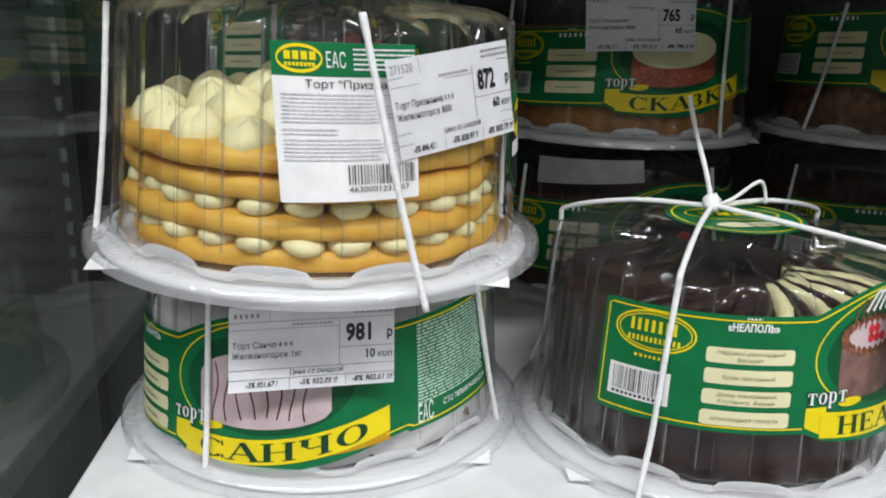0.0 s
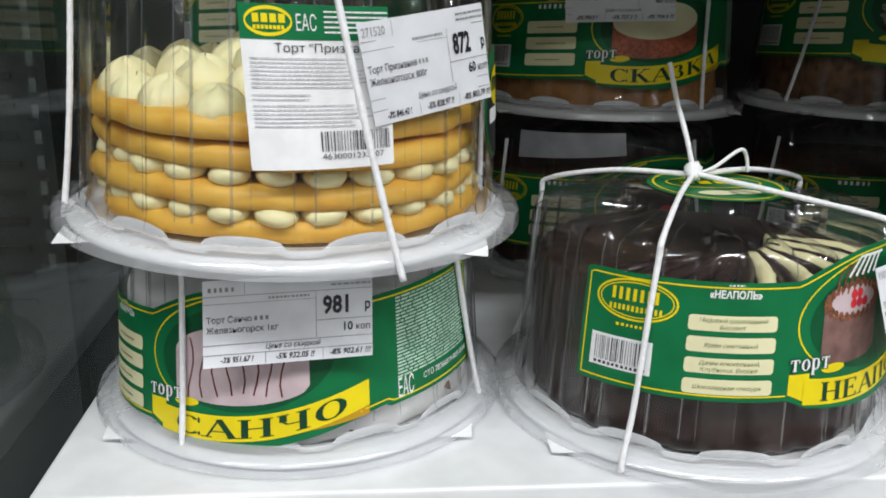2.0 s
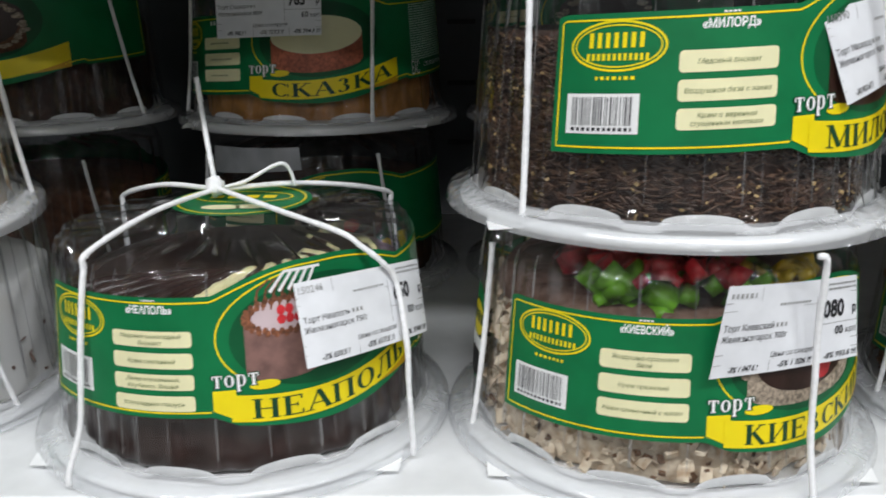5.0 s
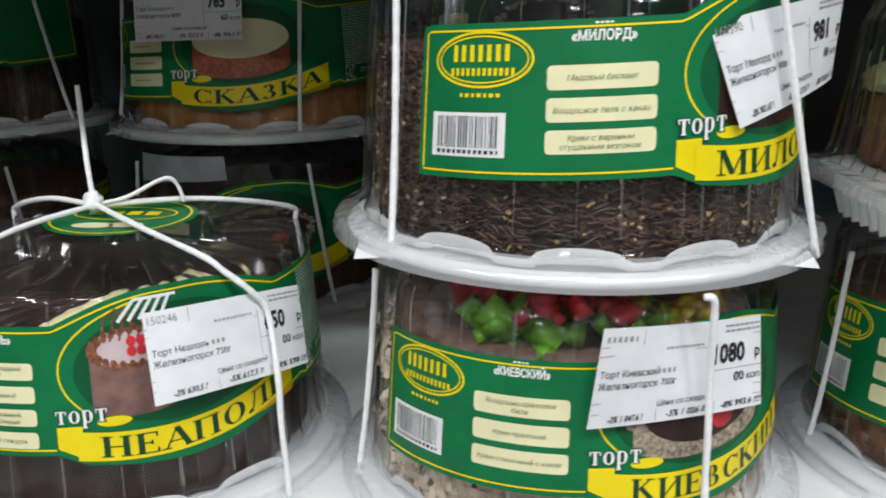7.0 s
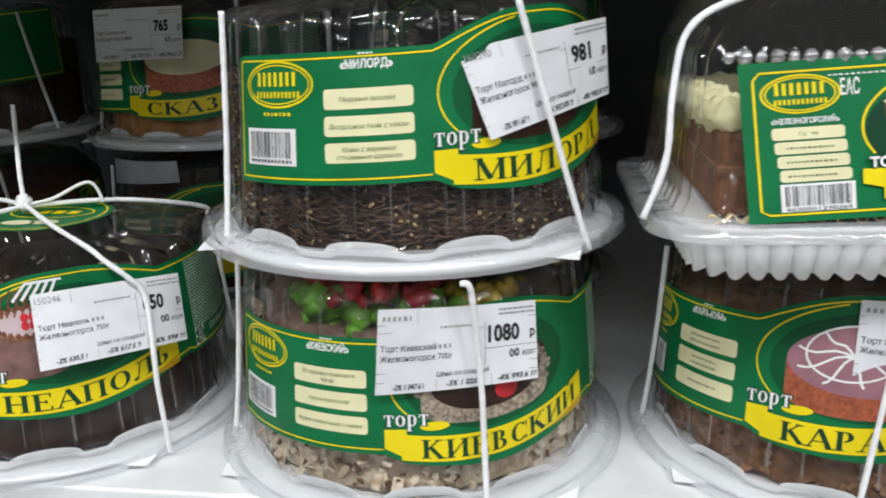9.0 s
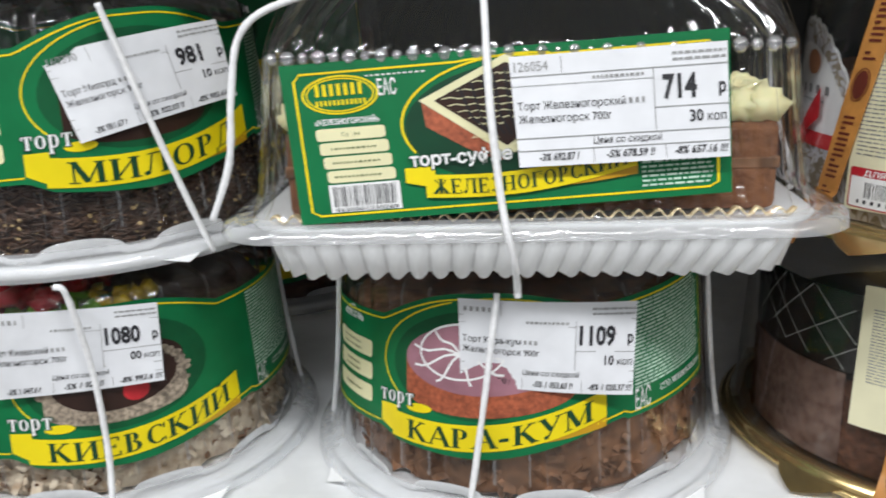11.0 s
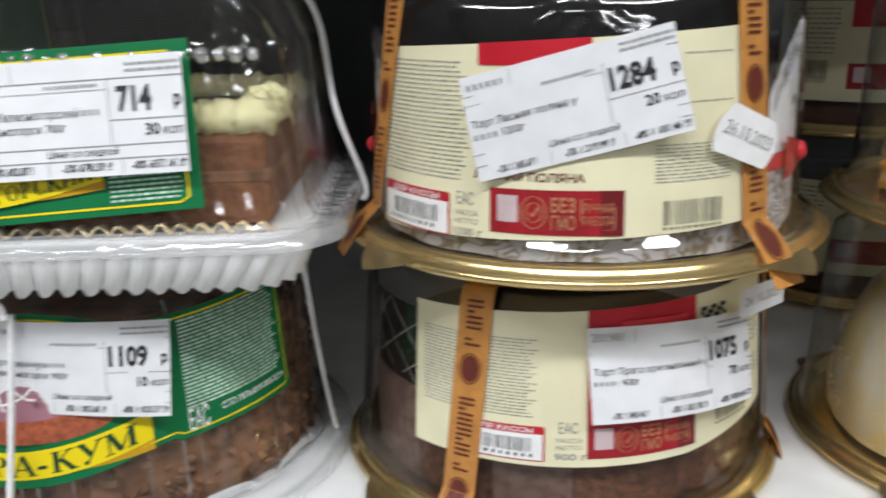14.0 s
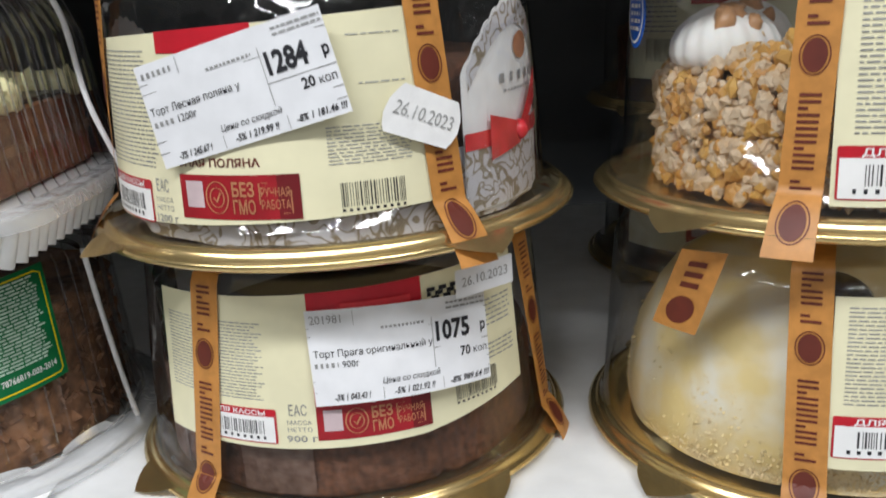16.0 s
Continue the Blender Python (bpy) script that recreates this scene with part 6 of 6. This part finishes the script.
for a, r in ((-78, 0.066), (-12, 0.062), (60, 0.06), (-135, 0.06), (125, 0.06)):
    def swirl(t, rr, h, i):
        return rr * (1 + (0.055 * abs(math.sin(t * 9 + h * 45)) if rr > 0.004 else 0)), h
    V, F = lathe([(0.018, 0.0), (0.0245, 0.003), (0.0262, 0.008), (0.0255, 0.014), (0.0225, 0.020), (0.0165, 0.0255), (0.009, 0.0295), (0.001, 0.0315)], 108, swirl)
    ox, oy = r * math.sin(radians(a)), -r * math.cos(radians(a))
    mg = part("meringue", ([(x + ox, y + oy, z + 0.067) for x, y, z in V], F), M["meringue"], cake, "white piped meringue")
    part("caramel_drip", join(lump((ox + 0.002, oy - 0.003, 0.0955), 0.0075, 14, 8, 0.45, 0.5, 2.4, a), lump((ox - 0.004, oy - 0.0175, 0.0890), 0.0055, 12, 8, 1.5, 0.5, 2.0, a + 1), lump((ox + 0.009, oy - 0.0185, 0.0865), 0.0040, 12, 8, 1.6, 0.5, 2.0, a + 2), lump((ox + 0.001, oy - 0.0120, 0.0930), 0.0065, 12, 8, 0.8, 0.5, 2.0, a + 3)), M["caramel"], cake, "caramel drip on the meringue")
lo, hi = lambda u: 16, lambda u: 112
lab = cream_label(b, GOLD, -21, 40, lo, hi, (-20, 8, 19, 42), None, None, None, None, [(-17, 36, 46, 108, 26)], 43)
ribbon(b, GOLD, -24.4, -27.2, 18, R=0.1290, phase=-3)
f = lambda u, v, off=0.0: GOLD(-80 + u * K, (96 + v) / 1000, 0.001 + off)
st = part("oval_sticker", ellipse(f, 0, 0, 13, 17), M["blue"], b, "blue and white oval sticker", smooth=False)
part("sticker_print", join(ring(f, 0, 0, 10.5, 14, 1.2, 0.0005), bars(f, -7, 7, -9, 9, 5, 2.0, 0.0005, random.Random(4), dash=(2, 5))), M["white"], st, smooth=False)

# coconut cake, lower
b = gold_box(1.284, 0.536, SHELF, "white domed coconut cake on a gold tray", PRAG, 0.1305, seed=4.0)
prof = [(0.104, 0.008), (0.106, 0.02), (0.1045, 0.04), (0.099, 0.062), (0.09, 0.08), (0.076, 0.096), (0.058, 0.108), (0.03, 0.115), (0.001, 0.117)]
cake = part("cake", lathe(prof, 120, rough(0.003, 28)), M["coconut"], b, "pale cream cake dusted with golden coconut")
rnd = random.Random(61)
pl = []
for _ in range(7500):
    a, q = rnd.uniform(-2.2, 1.6), rnd.random() ** 2.4
    h = 0.011 + 0.085 * q
    k = max(1, next((i for i in range(1, len(prof)) if prof[i][1] >= h), 1))
    (r0, h0), (r1, h1) = prof[k - 1], prof[k]
    r = r0 + (r1 - r0) * (h - h0) / (h1 - h0) + 0.0008
    if noise.noise(Vector((math.sin(a) * 5, math.cos(a) * 5, h * 40))) * 0.5 + rnd.random() > 0.15 + q * 1.2:
        pl.append(((r * math.sin(a), -r * math.cos(a), h), (math.sin(a), -math.cos(a), 0.3 + q)))
part("toasted_coconut", chunks(pl, (0.0010, 0.0030), rnd, .2), M["toast"], cake, "golden toasted coconut flakes", kind="stuff", smooth=False)
part("chocolate_button", lathe([(0.001, 0.0), (0.016, 0.0), (0.0185, 0.002), (0.016, 0.006), (0.001, 0.007)], 32), M["choc"], cake, "round dark chocolate button").matrix_local = pose(-0.018, -0.078, 0.098, 42, 0, -12)
lab = cream_label(b, PRAG, -15, 45, lambda u: 32, lambda u: 116, (-14, 12, 38, 59), None, None, None, None, [(-12, 40, 64, 112, 24)], 44)
ribbon(b, PRAG, -20, -18.7, 18, R=0.1305, phase=9)
f = quad(PRAG, [(-50, 130), (-38, 132), (-45, 88), (-58, 88)], 0.0)
tl = part("ribbon_end", rect(lambda u, v, o=0.0: f(u, v, o + 0.0035), 0, 0, 100, 46, 0, 4, 8), M["ribbon"], b, "loose end of the orange ribbon")
part("ribbon_print", join(ellipse(lambda u, v, o=0.0: f(u, v, o + 0.004), 50, 12, 30, 8, 0, 20), *[rect(lambda u, v, o=0.0: f(u, v, o + 0.004), 30, 25 + 6 * k, 70, 28 + 6 * k, 0, 1, 1) for k in range(3)]), M["brownprint"], tl, smooth=False, kind="stuff")

# ---- back row ----
def back_box(x, y, z, label, material, seed, title, b0, H=0.125, shift=-13, slope=0.06, photo=None, pills=3):
    b = niva_box(x, y, z, label, seed=seed)
    body(b, "cake", 0.104, 0.008, 0.095, material, "cake with plain sides", ridge(0.104, 0.0015, 40))
    niva_dome(b, seed * 1.3, H, False)
    niva_label(b, NIVA, b0, shift, title, "", [[""]] * pills, photo or photo_round(M["terra"], M["pink"], "flake"), slope=slope, seed=seed, nu=40) if title else niva_label(b, NIVA, b0, shift, "", "", [[""]] * pills, photo or photo_round(M["chocbrown"], M["choc"], "flake"), slope=slope, seed=seed, nu=40)
    return b


BACKY = 0.8406
b = back_box(0.224, BACKY, 1.2302, "golden sponge cake with a jelly picture on its label", M["sponge"], 71, "СКАЗКА", -21.3, photo=photo_round(M["terra"], M["cream"], ""))
price_tag(b, sheet(b, [(0.160, 0.729, 1.354), (0.247, 0.718, 1.356), (0.247, 0.711, 1.313), (0.161, 0.722, 1.310)], 0.002), "765", "60", "Торт Сказка", "Железногорск 800г", ("-3% 742.5 !", "-5% 727.3 !!", "-8% 704.3 !!!"), brand=25)
strands(b, [down(NIVA, -80, 0.124, -80, 0.003), down(NIVA, 33, 0.13, 28, 0.003, 0.005), down(NIVA, 120, 0.12, 120, 0.003), down(NIVA, -130, 0.12, -130, 0.003)])
b = back_box(0.224, BACKY, SHELF, "boxed cake with a green label standing at the back", M["chocbrown"], 72, "", -15, H=0.133)
strands(b, [down(NIVA, -60, 0.124, -62, 0.003), down(NIVA, 33, 0.13, 40, 0.003, 0.005)])
f = quad(NIVA, [(-52, 134), (-2, 138), (-1, 119), (-52, 110)])
part("paper_sheet", rect(f, 0, 0, 100, 46, 0, 12, 3), M["greypaper"], b, "pale paper tag lying on the dome")
b = back_box(-0.046, BACKY, 1.2302, "dark cake with a green label stacked at the back", M["darkcrumb"], 73, "", -25, shift=2)
strands(b, [down(NIVA, 60, 0.124, 70, 0.003)])
b = back_box(-0.046, BACKY, SHELF, "boxed cake with a green label standing at the back", M["chocbrown"], 74, "", 140, H=0.133)
strands(b, [down(NIVA, 40, 0.124, 48, 0.003)])
b = back_box(0.494, BACKY, 1.2302, "pale crumb cake with a green label stacked at the back", M["browncrumb"], 75, "", -40, shift=6)
strands(b, [down(NIVA, -55, 0.124, -65, 0.003)])
b = back_box(0.494, BACKY, SHELF, "boxed cake with a green label standing at the back", M["chocbrown"], 76, "", -15, H=0.133)
strands(b, [down(NIVA, -70, 0.124, -74, 0.003)])
b = gold_box(1.31, 0.86, 1.2262, "cake on a gold tray with a cream label, at the back", GOLD, 0.1290, seed=5.0)
body(b, "cake", 0.1, 0.008, 0.07, M["chocbrown"], "dark cake", rough(0.002, 60))
cream_label(b, GOLD, -60, 30, lambda u: 30, lambda u: 108, None, (-30, 10, 40, 60), None, (-50, -38, 44, 62), (-30, 10, 88), [(-55, -34, 66, 104, 10)], 45)
b = gold_box(1.31, 0.86, SHELF, "cake on a gold tray with a cream label, at the back", GOLD, 0.1290, seed=6.0, H=0.136)
body(b, "cake", 0.1, 0.008, 0.07, M["chocbrown"], "dark cake", rough(0.002, 60))
cream_label(b, GOLD, -60, 30, lambda u: 30, lambda u: 108, None, (-30, 10, 40, 60), None, None, None, [(-55, -34, 66, 104, 10)], 46)
